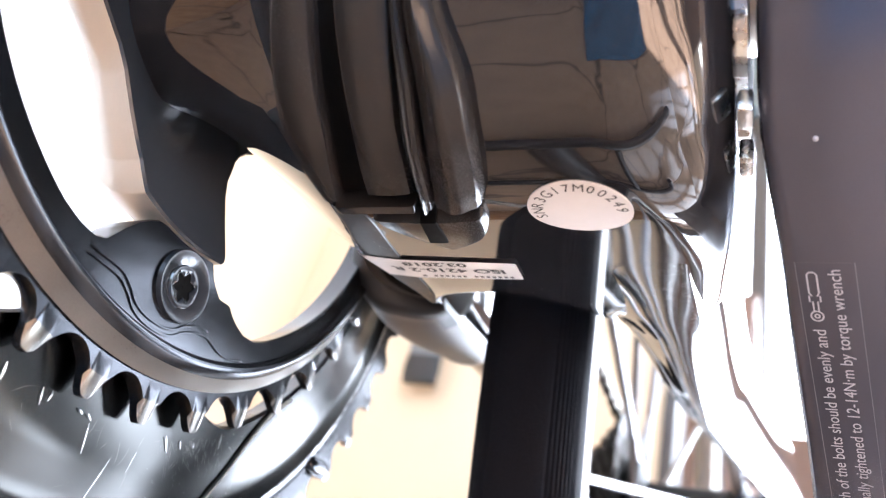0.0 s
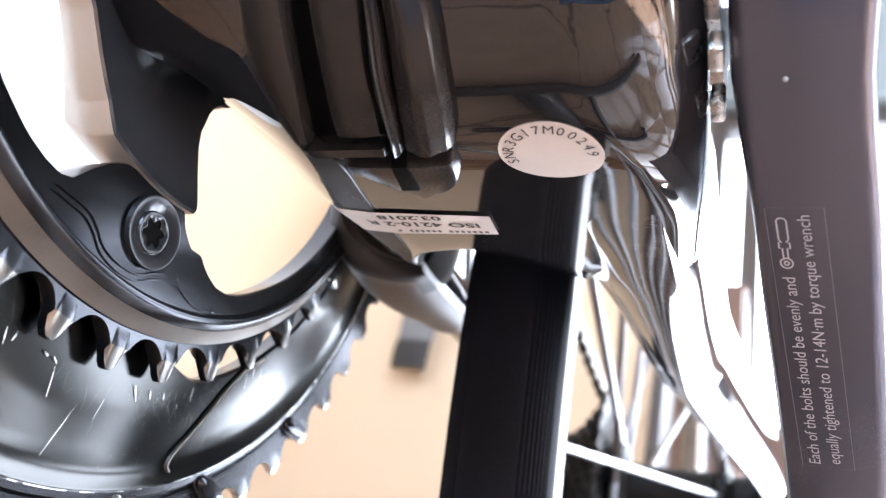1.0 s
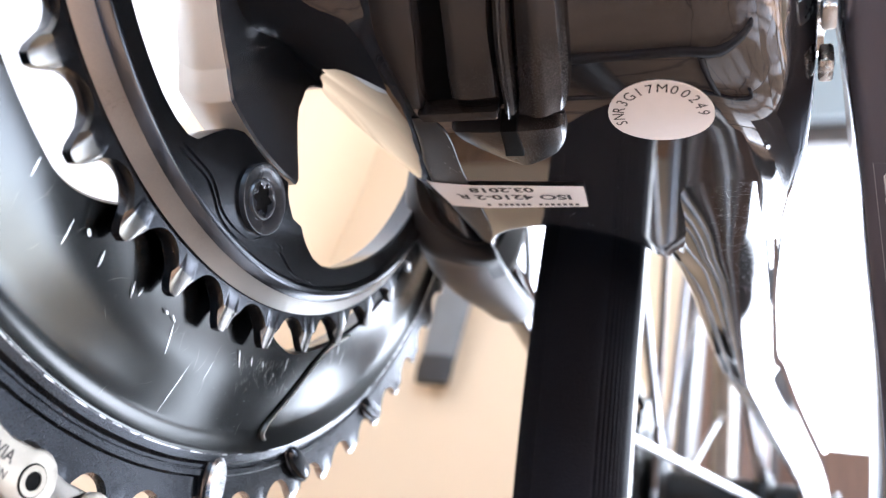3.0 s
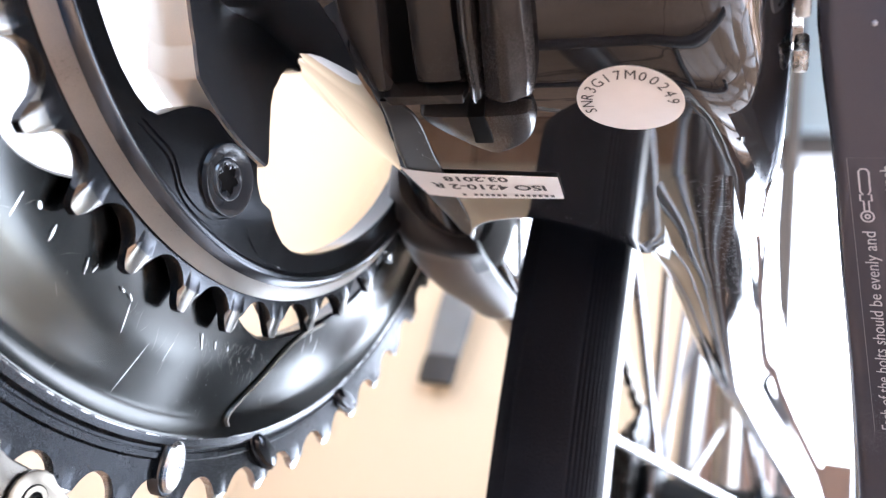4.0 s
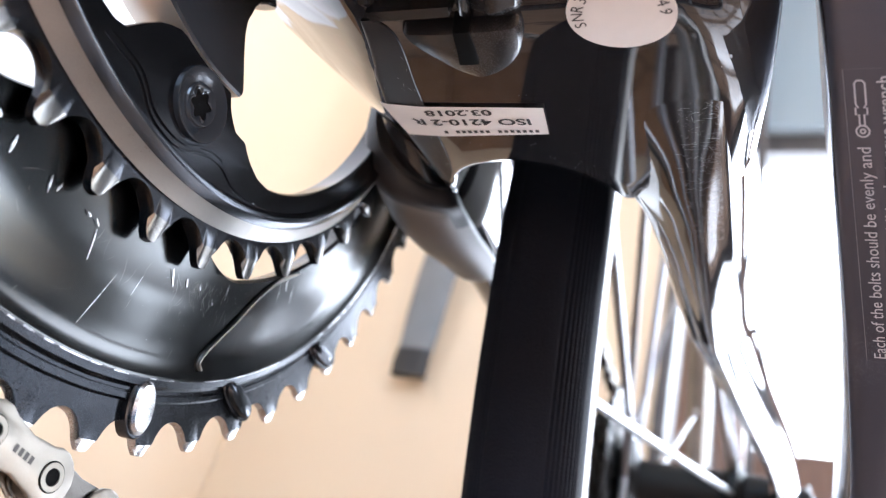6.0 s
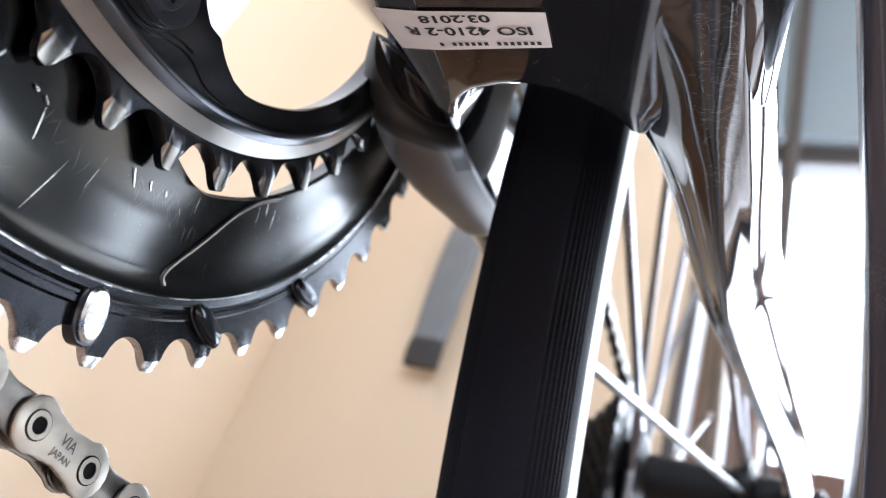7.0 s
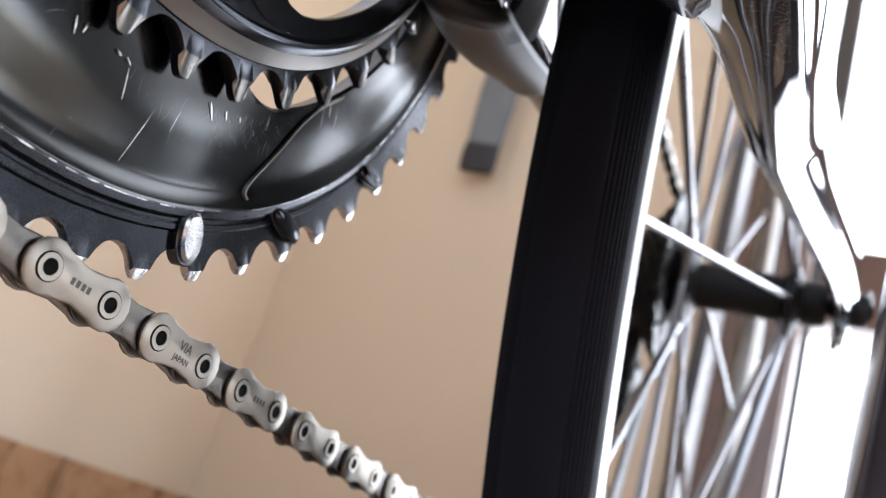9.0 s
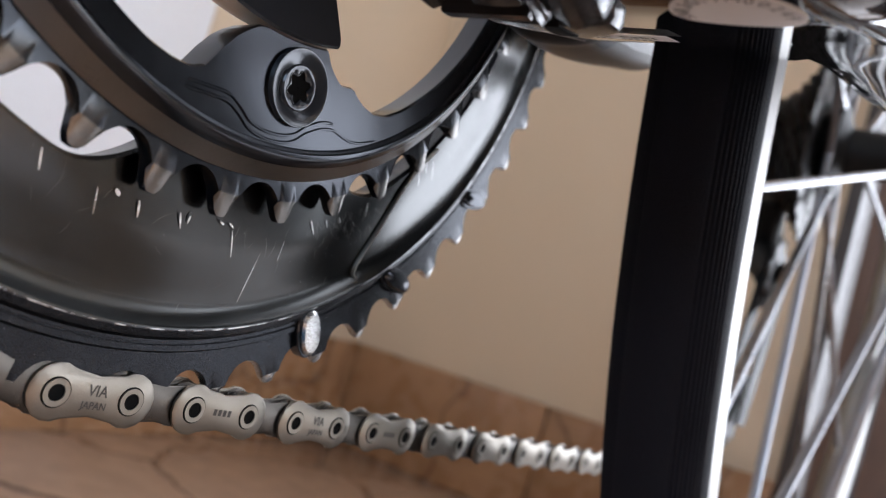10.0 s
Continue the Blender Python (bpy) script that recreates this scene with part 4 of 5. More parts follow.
inner_rows = [
    ("t", 0.0, X_IN - 0.0009, 0, 1, 0), ("t", 0.0, X_IN - 0.0024, 0, 1, 0), ("m", -0.0010, X_IN - 0.0030, 0, 1, 0), ("f", 0.0670, X_IN - 0.0030, 0, 1, 0),
    ("b", 0.0602, X_IN - 0.0030, 0, 1, 0), ("b", 0.0597, X_IN + 0.0022, 0, 1, 0), ("b", 0.0600, X_IN + 0.0027, 0, 1, 0),
    ("f", 0.0634, X_IN + 0.0028, 0, 1, 0), ("f", 0.0636, X_IN + 0.0032, 0, 1, 0), ("f", 0.0640, X_IN + 0.0033, 0, 1, 0), ("f", 0.0642, X_IN + 0.0038, 0, 1, 0),
    ("f", 0.0648, X_IN + 0.0038, 0, 1, 0), ("f", 0.0653, X_IN + 0.0036, 0, 1, 0), ("f", 0.0664, X_IN + 0.0024, 2, 1, 0), ("f", 0.0689, X_IN + 0.0004, 0, 1, 0), ("f", 0.0690, X_IN, 0, 1, 0), ("m", -0.0006, X_IN, 1, 1, 0),
]
inner_ring = toothed_ring("inner_chainring", A_IN, N_IN, R_IN, 0.0031, inner_rows, 18, [anodised, worn_anodised, satin_band], "black anodised inner chainring with worn bright teeth", bicycle)
DISH = [(0.0762, 0.0034), (0.0768, 0.0037), (0.080, 0.0033), (0.084, 0.0025), (0.088, 0.0016), (0.0902, 0.0012), (0.0915, 0.0011), (0.0930, 0.0013), (0.0941, 0.0016), (0.0946, 0.00175), (0.0949, 0.0017), (0.0960, 0.0014), (0.0966, 0.0006), (0.0984, 0.0006), (0.0988, 0.0), (0.11, 0.0)]


def dish_x(r):
    """Where the inner face of the large ring lies at radius r."""
    return X_OUT + lerp(DISH, r)[0]


WB = radians(26)
outer_rows = [
    ("t", 0.0, X_OUT - 0.0007, 1, 1, 0), ("t", 0.0, X_OUT - 0.0016, 0, 1, 0), ("f", 0.1005, X_OUT - 0.0022, 0, 1, 0), ("i", 0.0768, X_OUT - 0.0016, 0, WB, 0.022),
    ("i", 0.0762, X_OUT + 0.0030, 0, WB, 0.022), ("i", 0.0768, X_OUT + 0.0037, 2, WB, 0.022), ("f", 0.0800, X_OUT + 0.0033, 2, 1, 0), ("f", 0.0840, X_OUT + 0.0025, 2, 1, 0), ("f", 0.0880, X_OUT + 0.0016, 2, 1, 0), ("f", 0.0902, X_OUT + 0.0012, 2, 1, 0),
    ("f", 0.0915, X_OUT + 0.0011, 2, 1, 0), ("f", 0.0930, X_OUT + 0.0013, 2, 1, 0), ("f", 0.0941, X_OUT + 0.0016, 2, 1, 0), ("f", 0.09465, X_OUT + 0.00175, 3, 1, 0), ("f", 0.0949, X_OUT + 0.0017, 0, 1, 0), ("f", 0.0960, X_OUT + 0.0014, 0, 1, 0), ("f", 0.0966, X_OUT + 0.0006, 0, 1, 0), ("f", 0.0971, X_OUT + 0.0006, 0, 1, 0), ("f", 0.0972, X_OUT + 0.0003, 0, 1, 0), ("f", 0.0974, X_OUT + 0.0003, 0, 1, 0), ("f", 0.0975, X_OUT + 0.0006, 0, 1, 0), ("f", 0.0984, X_OUT + 0.0006, 0, 1, 0), ("f", 0.0988, X_OUT, 0, 1, 0), ("f", 0.1015, X_OUT, 0, 1, 0), ("m", 0.0004, X_OUT, 1, 1, 0),
]
outer_ring = toothed_ring("outer_chainring", A_OUT, N_OUT, R_OUT, 0.0023, outer_rows, 14, [ring_black, bare_metal, dish_metal, worn_edge], "large dark polished chainring with scratched dished inner face", bicycle, 0.0031, 0.0042)


def ring_point(r, deg, x):
    return at(r, radians(deg), x)


# Shift pins and the shift ramp on the large ring
def polar_of(y, z):
    return math.hypot(y, z - BB), math.atan2(y, BB - z)


def shift_pin(y, z, tilt, big, mat):
    r, a = polar_of(y, z)
    b = bmesh.new()
    w, h = (0.0024, 0.0044) if big else (0.0019, 0.0050)
    secs = []
    for dx, k in ((-0.001, 1.0), (0.0016, 1.0), (0.0021, 0.85), (0.0022, 0.3)):
        loop = []
        for px, pz in superloop(0, 0, w * k, h * k, 2.3, 20, tilt):
            c = at(r + pz, a, X_OUT + dx)
            loop.append(c + Vector((0, math.cos(a), math.sin(a))) * px)
        secs.append(loop)
    loft(b, secs)
    pin = part("shift_pin", fixed(b), mat, outer_ring, "steel shift pin")
    b = bmesh.new()
    secs = []
    for dx, k in ((-0.001, 1.3), (0.0010, 1.3), (0.0012, 1.2), (0.0012, 1.0)):
        loop = []
        for px, pz in superloop(0, 0, w * k, h * (k * 0.5 + 0.5), 2.3, 20, tilt):
            c = at(r + pz, a, X_OUT + dx)
            loop.append(c + Vector((0, math.cos(a), math.sin(a))) * px)
        secs.append(loop)
    loft(b, secs)
    part("pin_seat", fixed(b), anodised, outer_ring)
    return pin


shift_pin(0.0415, 0.1775, 0.05, True, bare_metal)
shift_pin(0.0641, 0.1920, -0.75, False, anodised)
shift_pin(0.0854, 0.2161, -0.7, False, anodised)
for deg in (96, 110, 200, 214, 300, 318):
    p = ring_point(0.0995, deg, 0)
    shift_pin(p.y, p.z, 0.0, deg % 4 == 0, bare_metal)


def tongue_ramp(points, width, mat, rise):
    """A raised line along points (radius, degrees) on the dished face."""
    b = bmesh.new()
    secs = []
    n = len(points)
    for i, (r, deg) in enumerate(points):
        x = dish_x(r)
        p = ring_point(r, deg, x)
        pa, pb = ring_point(*points[max(i - 1, 0)], 0), ring_point(*points[min(i + 1, n - 1)], 0)
        d = (pb - pa).normalized()
        q = d.cross(Vector((1, 0, 0)))
        k = width * (0.35 if i in (0, n - 1) else 1)
        secs.append([p + q * k + Vector((-0.0004, 0, 0)), p + q * k * 0.5 + Vector((rise, 0, 0)), p - q * k * 0.5 + Vector((rise, 0, 0)), p - q * k + Vector((-0.0004, 0, 0))])
    loft(b, secs)
    return part("shift_ramp", fixed(b), mat, outer_ring)


def smooth_line(pts, per=6):
    table = [(i, *p) for i, p in enumerate(pts)]
    return [catmull(table, i / per) for i in range((len(pts) - 1) * per + 1)]


tongue_ramp(smooth_line([(0.0772, 52.5), (0.0775, 46.5), (0.0800, 41.5), (0.0850, 36.8), (0.0893, 33.3), (0.0915, 32.3), (0.0928, 32.6)]), 0.00042, satin_band, 0.0006)
# Scratches where the chain was dropped: thin bright nicks
scr = random.Random(4)
for deg, deg1, r0, r1, w in ((1.5, 2.2, 0.0768, 0.0791, 0.0003), (3.0, 2.9, 0.0764, 0.0781, 0.00028), (7.4, 8.0, 0.0766, 0.0773, 0.0006), (8.9, 9.6, 0.0768, 0.0776, 0.0005), (9.6, 10.5, 0.0780, 0.0824, 0.00022), (14.9, 13.4, 0.0817, 0.0905, 0.00013), (22.9, 23.7, 0.0769, 0.0797, 0.0003), (25.9, 26.2, 0.0776, 0.0792, 0.00022), (28.6, 28.8, 0.0780, 0.0790, 0.0003),
                             (31.5, 31.9, 0.0800, 0.0812, 0.0001), (34.6, 34.2, 0.0772, 0.0800, 0.00012), (47.5, 46.8, 0.0775, 0.0812, 0.00014), (49.3, 48.9, 0.0776, 0.0800, 0.0002), (51.2, 50.2, 0.0790, 0.0830, 0.00012), (-4, -3.4, 0.0772, 0.0795, 0.0004), (-7, -6.6, 0.0770, 0.0778, 0.0008), (-9, -8, 0.0780, 0.0815, 0.0002), (-16, -15, 0.0775, 0.0800, 0.0003), (18.5, 18.0, 0.0800, 0.0835, 0.00008)):
    tilt = deg1 - deg
    b = bmesh.new()
    for k in range(3):
        ra, rb = r0 + (r1 - r0) * k / 3, r0 + (r1 - r0) * (k + 1) / 3
        q = []
        for r, sgn in ((ra, -1), (rb, -1), (rb, 1), (ra, 1)):
            u = (r - r0) / (r1 - r0)
            ww = 0.75 * w * (1 - abs(2 * u - 1) * 0.7)
            x = dish_x(r) + 0.00006
            q.append(b.verts.new(at(r, radians(deg + tilt * u) + sgn * ww / r, x)))
        b.faces.new(q)
    part("scratch_mark", fixed(b), bare_metal, outer_ring)


# hairline scratches and dust on the large ring
b = bmesh.new()
for k in range(120):
    near = k % 10 < 7
    a0, r0 = radians(scr.gauss(29.5, 4.5) if near else scr.uniform(-25, 60)), 0.0772 + (0.006 if near else 0.0135) * scr.random() ** 1.6
    turn, ln, wd = scr.uniform(-1.2, 1.2), scr.uniform(0.0008, 0.0038), scr.uniform(0.000008, 0.00002)
    bend = scr.uniform(-0.5, 0.5)
    for i in range(5):
        q = []
        for u, sgn in ((i / 5, -1), ((i + 1) / 5, -1), ((i + 1) / 5, 1), (i / 5, 1)):
            d = turn + bend * u
            r = min(max(r0 + ln * u * math.cos(d), 0.0771), 0.0928)
            q.append(b.verts.new(at(r, a0 + (ln * u * math.sin(d) + sgn * wd * (1 - abs(2 * u - 1) * 0.8)) / r, dish_x(r) + 0.00006)))
        b.faces.new(q)
tagged(part("scratch_mark", fixed(b), satin_band, outer_ring), kind="stuff")
b = bmesh.new()
for k in range(240):
    a0 = radians(scr.uniform(20, 62) if k % 3 else scr.uniform(-10, 75))
    r0 = scr.uniform(0.0785, 0.0925) if k % 3 else scr.uniform(0.0972, 0.1025)
    s = scr.uniform(0.00002, 0.00006)
    b.faces.new([b.verts.new(at(r0 + s * math.cos(t), a0 + s * math.sin(t) / r0, dish_x(r0) + 0.00008)) for t in (0.2, 1.4, 2.8, 4.1, 5.3)])
tagged(part("dust_speck", fixed(b), scuff_grey, outer_ring), kind="stuff")

# Spider and right crank behind the rings
b = bmesh.new()
secs = []
for k in range(14):
    s = 0.0 + 0.178 * k / 13
    half = lerp([(0, 0.018), (0.05, 0.0155), (0.15, 0.013), (0.178, 0.011)], s)[0]
    o = Vector((0, 0, BB)) - ARM * s
    secs.append([o + ARM_UP * half * f + Vector((x, 0, 0)) for f, x in ((-0.85, -0.0480 - s * 0.06), (0.85, -0.0480 - s * 0.06), (1, -0.0495 - s * 0.06), (1, -0.0565 - s * 0.08), (0.8, -0.0585 - s * 0.08), (-0.8, -0.0585 - s * 0.08), (-1, -0.0565 - s * 0.08), (-1, -0.0495 - s * 0.06))])
loft(b, secs)
right_crank = part("right_crank", fixed(b), crank_satin, bicycle, "satin crank arm with black four-armed spider", 40)
# reach of the spider in mm by degrees from the bolt: towards the rear, and towards the front
REACH_REAR = [(0, 47.1), (9.6, 47.1), (10.2, 45.9), (10.5, 39.6), (11.2, 34.5), (13.0, 31.0), (15.7, 29.0), (19, 26.6), (24, 24.8), (30, 24.0), (40, 24.0)]
REACH_FRONT = [(0, 47.1), (17.6, 47.1), (18.5, 46.6), (22.7, 43.9), (28.5, 41.6), (34.5, 39.6), (40, 38.3), (50, 38.0)]


def spider_reach(a):
    """Outline of the spider: four arms with hollow flanks; the two by the crank are joined by a wide web."""
    best = 24.0
    for i, c in enumerate(BOLTS):
        d = math.degrees((a - c + math.pi) % (2 * math.pi) - math.pi)
        web = (i == 0 and d < 0) or (i == 2 and d > 0)
        best = max(best, lerp(REACH_FRONT if web else REACH_REAR, abs(d))[0] if abs(d) < 50 else 24.0)
    return best / 1000


def spider_face(r):
    return -0.0367 - (0.0475 - r) * 0.26


b = bmesh.new()
secs = []
angles = []
for c in BOLTS:
    angles += [c + radians(t / 4) for t in range(-96, 61)]
angles = sorted({round(a % (2 * math.pi), 4) for a in angles} | {round(radians(k), 4) for k in range(360)})
for a in angles:
    R = spider_reach(a)
    row = []
    for f in (0.0, 0.15, 0.3, 0.45, 0.6, 0.75, 0.88, 1.0):
        r = 0.0140 + (R - 0.0009 - 0.0140) * f
        row.append(at(r, a, spider_face(r)))
    xe = spider_face(R)
    row += [at(R - 0.0004, a, xe - 0.00012), at(R, a, xe - 0.0005), at(R + 0.0002, a, xe - 0.0045), at(R - 0.0006, a, xe - 0.0075), at(R - 0.004, a, -0.0500), at(0.0140, a, -0.0570)]
    secs.append(row)
# flank faces get the pale colour that paints in the wall's reflection
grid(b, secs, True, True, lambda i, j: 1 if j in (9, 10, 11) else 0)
part("spider", fixed(b), [spider_black, spider_side], right_crank, "glossy black four-armed spider, wall reflection coloured into its flanks", 32)
b = bmesh.new()
revolve(b, [(0.0115, -0.0425), (0.0150, -0.0425), (0.0166, -0.0430), (0.0172, -0.0442), (0.0172, -0.0500), (0.0115, -0.0500)], 64)
part("spider_hub", fixed(b), spider_black, right_crank)


def chainring_bolt(a):
    b = bmesh.new()
    cy, cz = at(BOLT_R, a, 0).y, at(BOLT_R, a, 0).z
    x = X_IN + 0.0036
    rows = []
    n = 48
    for i in range(n):
        t = 2 * math.pi * i / n
        star = 0.00215 + 0.00042 * math.cos(6 * t)
        rows.append([(px, cy + r * math.sin(t), cz - r * math.cos(t)) for r, px in ((0.0061, x - 0.003), (0.0061, x - 0.0001), (0.0060, x + 0.0001), (0.0057, x + 0.0001), (0.0036, x - 0.0005), (0.0034, x - 0.0002), (0.0031, x - 0.0002), (star + 0.0002, x - 0.0003), (star, x - 0.0004), (star, x - 0.0007), (0.0001, x - 0.0007))])
    # socket floor is shallow; its depth is painted near-black
    grid(b, rows, True, False, lambda i, j: 1 if j >= 8 else 0)
    return part("chainring_bolt", fixed(b), [spider_black, recess_dark], inner_ring, "black star-socket chainring bolt", 30)


def contour_ridge(c, inset, reach):
    """A fine raised contour on the inner ring that waves round the bolt at the angle c."""
    wave = smooth_line([(-16.9, 0.0617), (-13.6, 0.0608), (-10.0, 0.0602), (-7.3, 0.0611), (-5.2, 0.0624), (-2.5, 0.0630), (1.0, 0.0630), (3.7, 0.0624), (5.7, 0.0612), (7.5, 0.0605), (9.7, 0.0600), (12.3, 0.0602), (14.3, 0.0613), (16.3, 0.0623), (19.0, 0.0629), (22.5, 0.0631)][:reach], 4)
    b = bmesh.new()
    secs = []
    for i, (deg, r) in enumerate(wave):
        a, rise = c + radians(deg - 2.9), 0.0003 if 0 < i < len(wave) - 1 else 0.0
        r -= inset
        secs.append([at(r - 0.00042, a, X_IN + 0.0026), at(r - 0.0001, a, X_IN + 0.0028 + rise), at(r + 0.0001, a, X_IN + 0.0028 + rise), at(r + 0.00028, a, X_IN + 0.0026)])
    loft(b, secs)
    return part("contour_ridge", fixed(b), anodised, inner_ring)


for c in BOLTS:
    chainring_bolt(c)
    contour_ridge(c, 0.0, 16)
    contour_ridge(c, 0.0011, 12)

# Chain
XC, PHI, S0, SKEW = -0.0464, -0.0466, 0.0240, 0.0274
RAD, TAN = Vector((0, math.sin(PHI), -math.cos(PHI))), Vector((0, math.cos(PHI), math.sin(PHI)))
HALF_W = 0.00275


def lower_pin(k):
    q = RAD * R_OUT + TAN * (S0 + PITCH * k * math.cos(SKEW))
    return Vector((XC - HALF_W + PITCH * k * math.sin(SKEW), q.y, BB + q.z - max(0.0, 0.00045 - 0.00009 * k)))


pins = []
for k in range(30, -3, -1):
    pins.append((k, lower_pin(k)))
valley = A_OUT + (2 * math.pi / N_OUT) * (0.5 - 5)
for j in range(1, 26):
    pins.append((-2 - j, at(R_OUT, valley - j * 2 * math.pi / N_OUT, XC - HALF_W)))
last = pins[-1][1]
top_end = Vector((-0.030, HUB_Y - 0.005, HUB_Z + 0.040))
up = (top_end - last).normalized()
for j in range(1, 31):
    pins.append((-27 - j, last + up * PITCH * j))


def plate_outline(rad, waist, n=7):
    """Half figure-of-eight outline points (u, v) of a link plate, pins at u = 0 and u = PITCH."""
    pts = []
    for i in range(n + 5):
        t = math.pi * 0.32 + (2 * math.pi - 0.64 * math.pi) * i / (n + 4)
        pts.append((rad * math.cos(t), rad * math.sin(t)))
    pts.append((PITCH * 0.5, -waist))
    for i in range(n + 5):
        t = -math.pi + math.pi * 0.32 + (2 * math.pi - 0.64 * math.pi) * i / (n + 4)
        pts.append((PITCH + rad * math.cos(t), rad * math.sin(t)))
    pts.append((PITCH * 0.5, waist))
    return pts


def plate(b, outline, x0, x1, bev=0.0002, mat=0):
    def at_scale(x, inset):
        out = []
        for u, v in outline:
            c = 0.0 if u < PITCH * 0.35 else PITCH if u > PITCH * 0.65 else u
            d = Vector((u - c, v))
            k = max(0.0, d.length - inset) / d.length
            out.append(Vector((x, c + d.x * k, d.y * k)))
        return out
    lo, hi = min(x0, x1), max(x0, x1)
    loft(b, [at_scale(lo, bev * 2), at_scale(lo + bev, 0), at_scale(hi - bev, 0), at_scale(hi, bev * 2)], True, mat)


def tube(b, u, r0, r1, xa, xb, n=20, mat=0):
    rows = []
    for i in range(n):
        t = 2 * math.pi * i / n
        rows.append([Vector((x, u + r * math.sin(t), r * math.cos(t))) for r, x in ((r0, xa), (r1, xa), (r1, xb), (r0, xb))])
    grid(b, rows, True, True, mat)


def link_mesh(outer):
    b = bmesh.new()
    if outer:
        shape = plate_outline(0.00425, 0.0030)
        for sgn in (1, -1):
            plate(b, shape, sgn * 0.00175, sgn * 0.00262)
            for u in (0.0, PITCH):
                tube(b, u, 0.00128, 0.00205, sgn * 0.0020, sgn * 0.00285)
                tube(b, u, 0.00205, 0.00228, sgn * 0.0020, sgn * 0.00266, mat=1)
                # black disc on the plate paints the shade inside the hollow pin
                tube(b, u, 0.0, 0.0013, sgn * 0.0020, sgn * 0.00266, 16, 1)
    else:
        shape = plate_outline(0.0040, 0.0029)
        for sgn in (1, -1):
            plate(b, shape, sgn * 0.0010, sgn * 0.00168)
    fixed(b)
    me = bpy.data.meshes.new("outer_link" if outer else "inner_link")
    b.to_mesh(me)
    b.free()
    me.materials.append(chain_steel if outer else inner_steel)
    me.materials.append(recess_dark)
    smooth(me, 30)
    return me


b = bmesh.new()
for k, p in pins:
    rows = []
    for i in range(14):
        t = 2 * math.pi * i / 14
        rows.append([p + Vector((x, r * math.sin(t), r * math.cos(t))) for r, x in ((0.0016, -0.00095), (0.0036, -0.00095), (0.00385, -0.0007), (0.00385, 0.0007), (0.0036, 0.00095), (0.0016, 0.00095))])
    grid(b, rows, True, True)
chain = part("chain", fixed(b), roller_steel, bicycle, "silver nickel-plated bicycle chain with hollow pins")
LINKS = {True: link_mesh(True), False: link_mesh(False)}
for (k, p), (k2, p2) in zip(pins, pins[1:]):
    outer = k2 % 2 == 0
    d = (p - p2)
    ob = part("outer_link" if outer else "inner_link", LINKS[outer], None, chain)
    y = d.normalized()
    x = Vector((1, 0, 0))
    x = (x - y * x.dot(y)).normalized()
    z = x.cross(y)
    m = Matrix((x, y, z)).transposed().to_4x4()
    m.translation = p2
    ob.matrix_basis = m
# stamped marks on the nearest links
for k in (-4, -2, 0, 2, 4):
    p0, p1 = (next(p for q, p in pins if q == k), next(p for q, p in pins if q == k + 1))
    d = (p1 - p0).normalized()
    upv = Vector((1, 0, 0)).cross(d).normalized()
    flip = (k // 2) % 2 == 0

    def stamp(u, v, p0=p0, d=d, upv=upv):
        return p0 + Vector((0.00268, 0, 0)) + d * u + upv * v
    if flip:
        bmk = bmesh.new()
        for i in range(4):
            q = [stamp(0.0042 + 0.0011 * i + du, dv) for du, dv in ((0, -0.0005), (0.0007, -0.0005), (0.0007, 0.0006), (0, 0.0006))]
            bmk.faces.new([bmk.verts.new(v) for v in q])
        part("stamped_bar", fixed(bmk), engraved, chain)
    else:
        part("stamped_word", text_mesh("JAPAN", 0.0015, engraved, lambda u, v, s=stamp: s(0.0042 + u, -0.0018 + v), 0.0043, 0.00004), None, chain)
        part("stamped_word", text_mesh("VIA", 0.0024, engraved, lambda u, v, s=stamp: s(0.0048 + u, 0.0001 + v), 0.0034, 0.00003), None, chain)

# Rear wheel
CX = -0.0012
HUB = (HUB_Y, HUB_Z)
b = bmesh.new()
prof = []
TR, TW, RC = 0.0128, 0.0131, 0.3240
for k in range(177):
    t = radians(-118 + 236 * k / 176)
    r, x = RC + TR * math.cos(t), TW * math.sin(t)
    deg = abs(math.degrees(t))
    if 30 < deg < 72 and k % 4 in (1, 2):
        r -= 0.00045 * math.cos(t)
        x -= 0.00045 * math.sin(t)
    prof.append((r, CX + x))
prof += [(0.3155, CX + 0.0085), (0.3155, CX - 0.0085)]
revolve(b, prof, 220, HUB)
part("rear_tyre", fixed(b), tread, bicycle, "black slick road tyre with fine shoulder grooves", 60)
b = bmesh.new()
revolve(b, [(0.3170, CX - 0.0108), (0.3180, CX - 0.0100), (0.3180, CX - 0.0085), (0.3080, CX - 0.0080), (0.3060, CX), (0.3080, CX + 0.0080), (0.3180, CX + 0.0085), (0.3180, CX + 0.0100), (0.3170, CX + 0.0108), (0.3035, CX + 0.0108), (0.3020, CX + 0.0104),
            (0.2960, CX + 0.0088), (0.2915, CX + 0.0050), (0.2905, CX), (0.2915, CX - 0.0050), (0.2960, CX - 0.0088), (0.3020, CX - 0.0104), (0.3035, CX - 0.0108)], 180, HUB)
rim = part("rear_rim", fixed(b), rim_metal, bicycle, "silver machined aluminium rim")
FL, FR = 0.036, -0.021


def wheel_at(r, a, x):
    return Vector((x, HUB_Y + r * math.sin(a), HUB_Z - r * math.cos(a)))


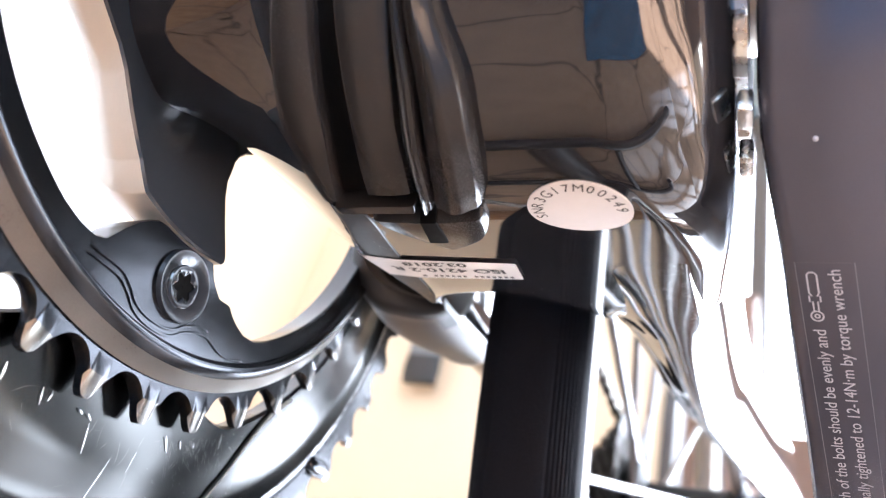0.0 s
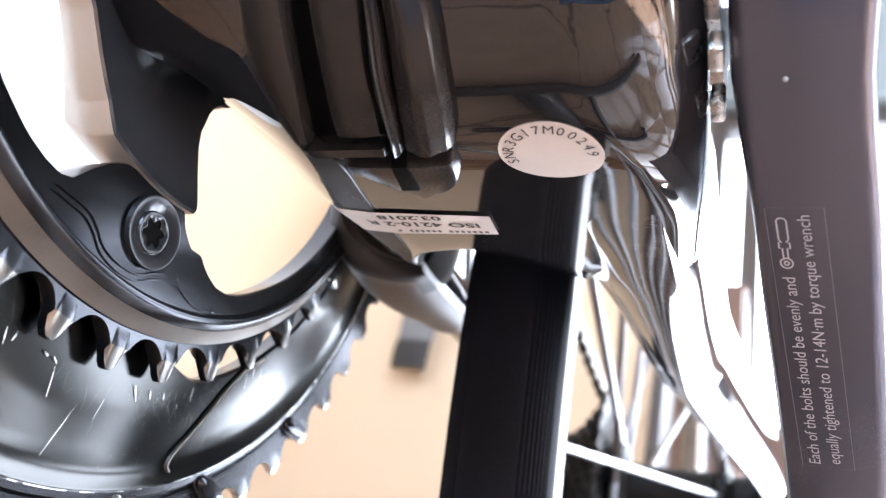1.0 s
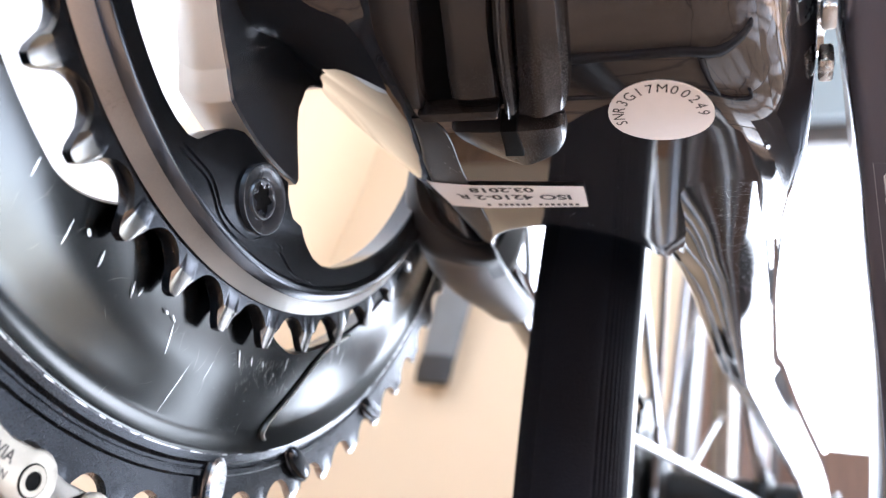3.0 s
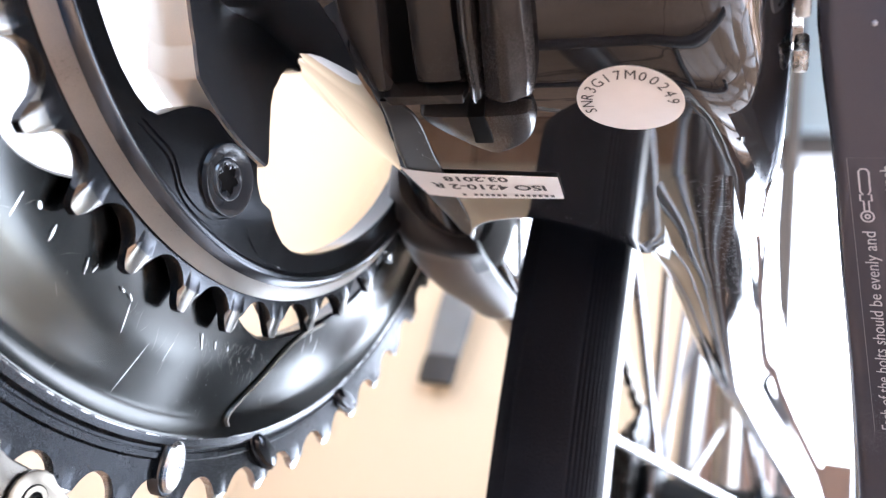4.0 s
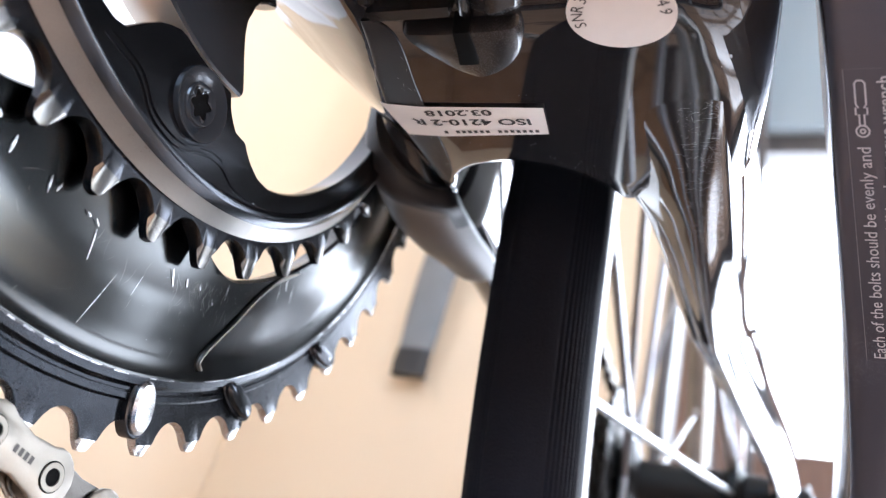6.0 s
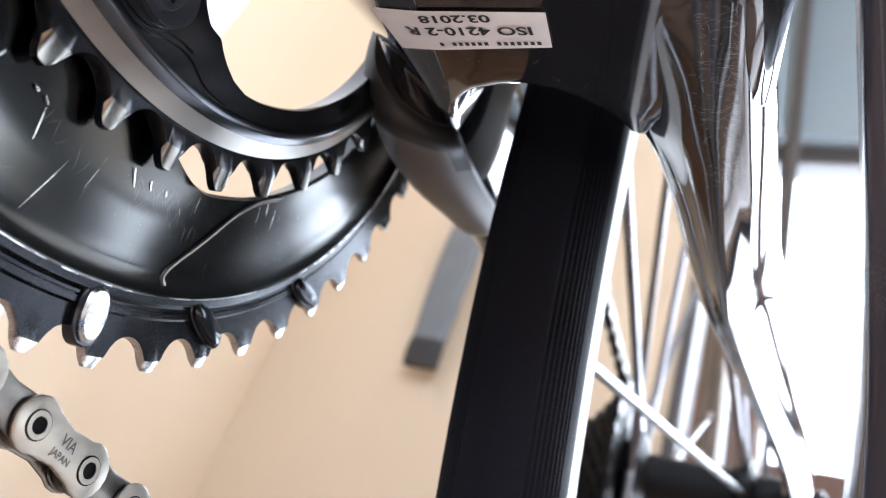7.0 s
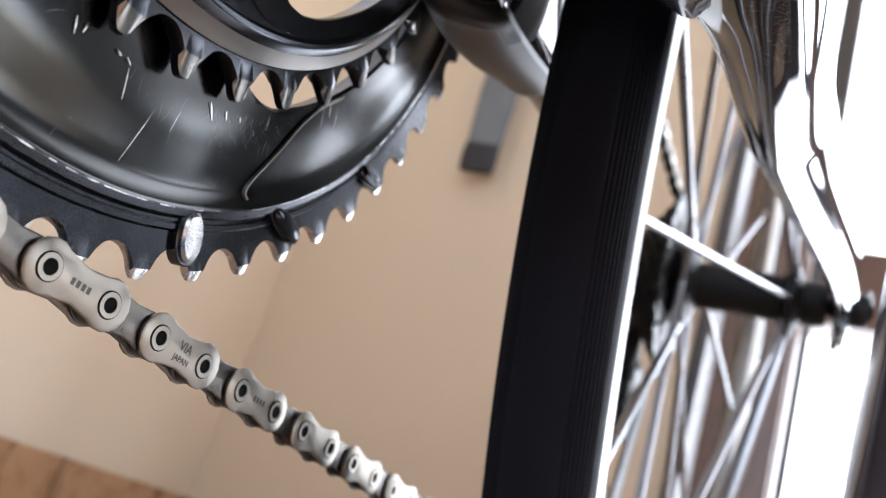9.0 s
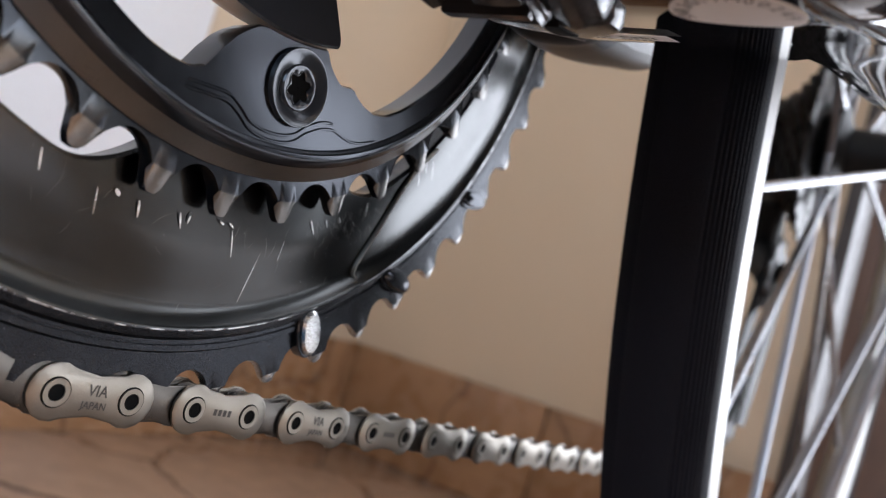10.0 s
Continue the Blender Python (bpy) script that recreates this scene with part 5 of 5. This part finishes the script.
for k in range(20):
    left = k % 2
    a = 2 * math.pi * k / 20 - math.pi / 2 + 0.03
    cross = 0.0 if left else radians(70 if k % 4 else -70)
    p0 = wheel_at(0.018 if left else 0.0225, a + cross, FL if left else FR)
    p1 = wheel_at(0.2925, a, CX + (0.002 if left else -0.002))
    b = bmesh.new()
    rod(b, p0, p1, 0.0023, 0.0023, 8, 0.65, (1, 0, 0))
    spoke = part("spoke", fixed(b), spoke_steel, rim)
    b = bmesh.new()
    d = (p0 - p1).normalized()
    rod(b, p1 - d * 0.004, p1 + d * 0.012, 0.0027, 0.0025, 8)
    part("nipple", fixed(b), silver, rim)
b = bmesh.new()
revolve(b, [(0.006, 0.0555), (0.012, 0.0555), (0.013, 0.050), (0.0125, 0.043), (0.0215, 0.0385), (0.0218, 0.0345), (0.0135, 0.031), (0.0128, 0.010), (0.0138, -0.014), (0.0255, -0.0185), (0.0258, -0.0225), (0.018, -0.026), (0.018, -0.058), (0.006, -0.060)], 40, HUB)
hub = part("rear_hub", fixed(b), hub_black, bicycle, "black rear hub between the spokes")
b = bmesh.new()
revolve(b, [(0.0, -0.071), (0.0085, -0.071), (0.0095, -0.068), (0.0095, -0.0605), (0.005, -0.060), (0.005, 0.056), (0.0095, 0.0685), (0.0095, 0.074), (0.008, 0.0765), (0.0, 0.0765)], 24, HUB)
part("axle_skewer", fixed(b), hub_black, bicycle)
b = bmesh.new()
rod(b, (0.0765, HUB_Y, HUB_Z), (0.078, HUB_Y + 0.045, HUB_Z + 0.03), 0.005, 0.0035, 10, 0.5)
part("skewer_lever", fixed(b), hub_black, bicycle)
# Cassette
core = bmesh.new()
revolve(core, [(0.012, -0.0265), (0.019, -0.0265), (0.019, -0.0585), (0.012, -0.0585)], 32, HUB)
cassette = part("cassette", fixed(core), roller_steel, bicycle, "dark steel rear sprocket cassette")
for i, teeth in enumerate((28, 25, 23, 21, 19, 17, 15, 14, 13, 12, 11)):
    rp = PITCH / (2 * math.sin(math.pi / teeth))
    b = bmesh.new()
    x = -0.0275 - 0.0030 * i
    secs = []
    for k in range(teeth * 6):
        t = 2 * math.pi * k / (teeth * 6)
        ro = tooth_radius(t, 0, teeth, rp, 0.0018)
        secs.append([(x + dx, HUB_Y + r * math.sin(t), HUB_Z - r * math.cos(t)) for r, dx in ((ro, -0.0005), (ro, 0.0005), (0.0185, 0.0008), (0.0185, -0.0008))])
    grid(b, secs, True, True)
    part("sprocket", fixed(b), roller_steel, cassette)
# Rear derailleur below the cassette
DER = (HUB_Y + 0.012, HUB_Z - 0.075)
b = bmesh.new()
rod(b, (-0.052, HUB_Y + 0.012, HUB_Z - 0.028), (-0.056, DER[0] + 0.02, DER[1] + 0.02), 0.011, 0.013, 14)
rod(b, (-0.056, DER[0] + 0.02, DER[1] + 0.02), (-0.040, DER[0], DER[1]), 0.012, 0.009, 14)
derailleur = part("rear_derailleur", fixed(b), hub_black, bicycle, "dark rear derailleur")
for sx in (-0.0445, -0.0335):
    b = bmesh.new()
    loft(b, [[Vector((sx + dx, DER[0] + py - 0.02 * k, DER[1] - 0.075 * k + 0.0)) for py, dx in ((-0.010, 0), (0.010, 0), (0.010, 0.0018), (-0.010, 0.0018))] for k in (-0.12, 0.0, 1.0, 1.15)])
    part("cage_plate", fixed(b), hub_black, derailleur)
for k in (0.0, 1.0):
    b = bmesh.new()
    secs = []
    for i in range(66):
        t = 2 * math.pi * i / 66
        ro = tooth_radius(t, 0, 11, 0.0225, 0.002)
        secs.append([(-0.0382 + dx, DER[0] - 0.02 * k + r * math.sin(t), DER[1] - 0.075 * k - r * math.cos(t)) for r, dx in ((ro, -0.001), (ro, 0.001), (0.003, 0.002), (0.003, -0.002))])
    grid(b, secs, True, True)
    part("pulley", fixed(b), rubber_black, derailleur)

# Skirting and floor tiles, piece by piece
def skirting_tile(parent, lo, hi):
    bm = bmesh.new()
    box(bm, lo, hi, 0.0012)
    return part("tile", bm, skirt_stone, parent)


for k in range(9):
    y0 = 0.578 - 0.6 * (k - 1)
    lo, hi = max(y0 - 0.6, -2.5), min(y0 - 0.003, WY - 0.009)
    if hi - lo > 0.02:
        skirting_tile(skirt_west, (WX + 0.008, lo, 0), (WX + 0.016, hi, 0.127))
for x0, x1 in ((WX + 0.017, -0.302), (-0.299, -0.061)):
    skirting_tile(skirt_north, (x0, WY - 0.016, 0), (x1, WY - 0.008, 0.127))
TILE = 0.6
for i in range(6):
    for j in range(8):
        x0, y0 = -0.776 + i * TILE, -2.74 + j * TILE
        lo = (max(x0, WX + 0.001), max(y0, -2.5), -0.004)
        hi = (min(x0 + TILE - 0.003, 2.2), min(y0 + TILE - 0.003, 1.4), 0.0)
        if hi[0] - lo[0] > 0.02 and hi[1] - lo[1] > 0.02:
            bm = bmesh.new()
            box(bm, lo, hi, 0.0008)
            part("tile", bm, floor_stone, floor)
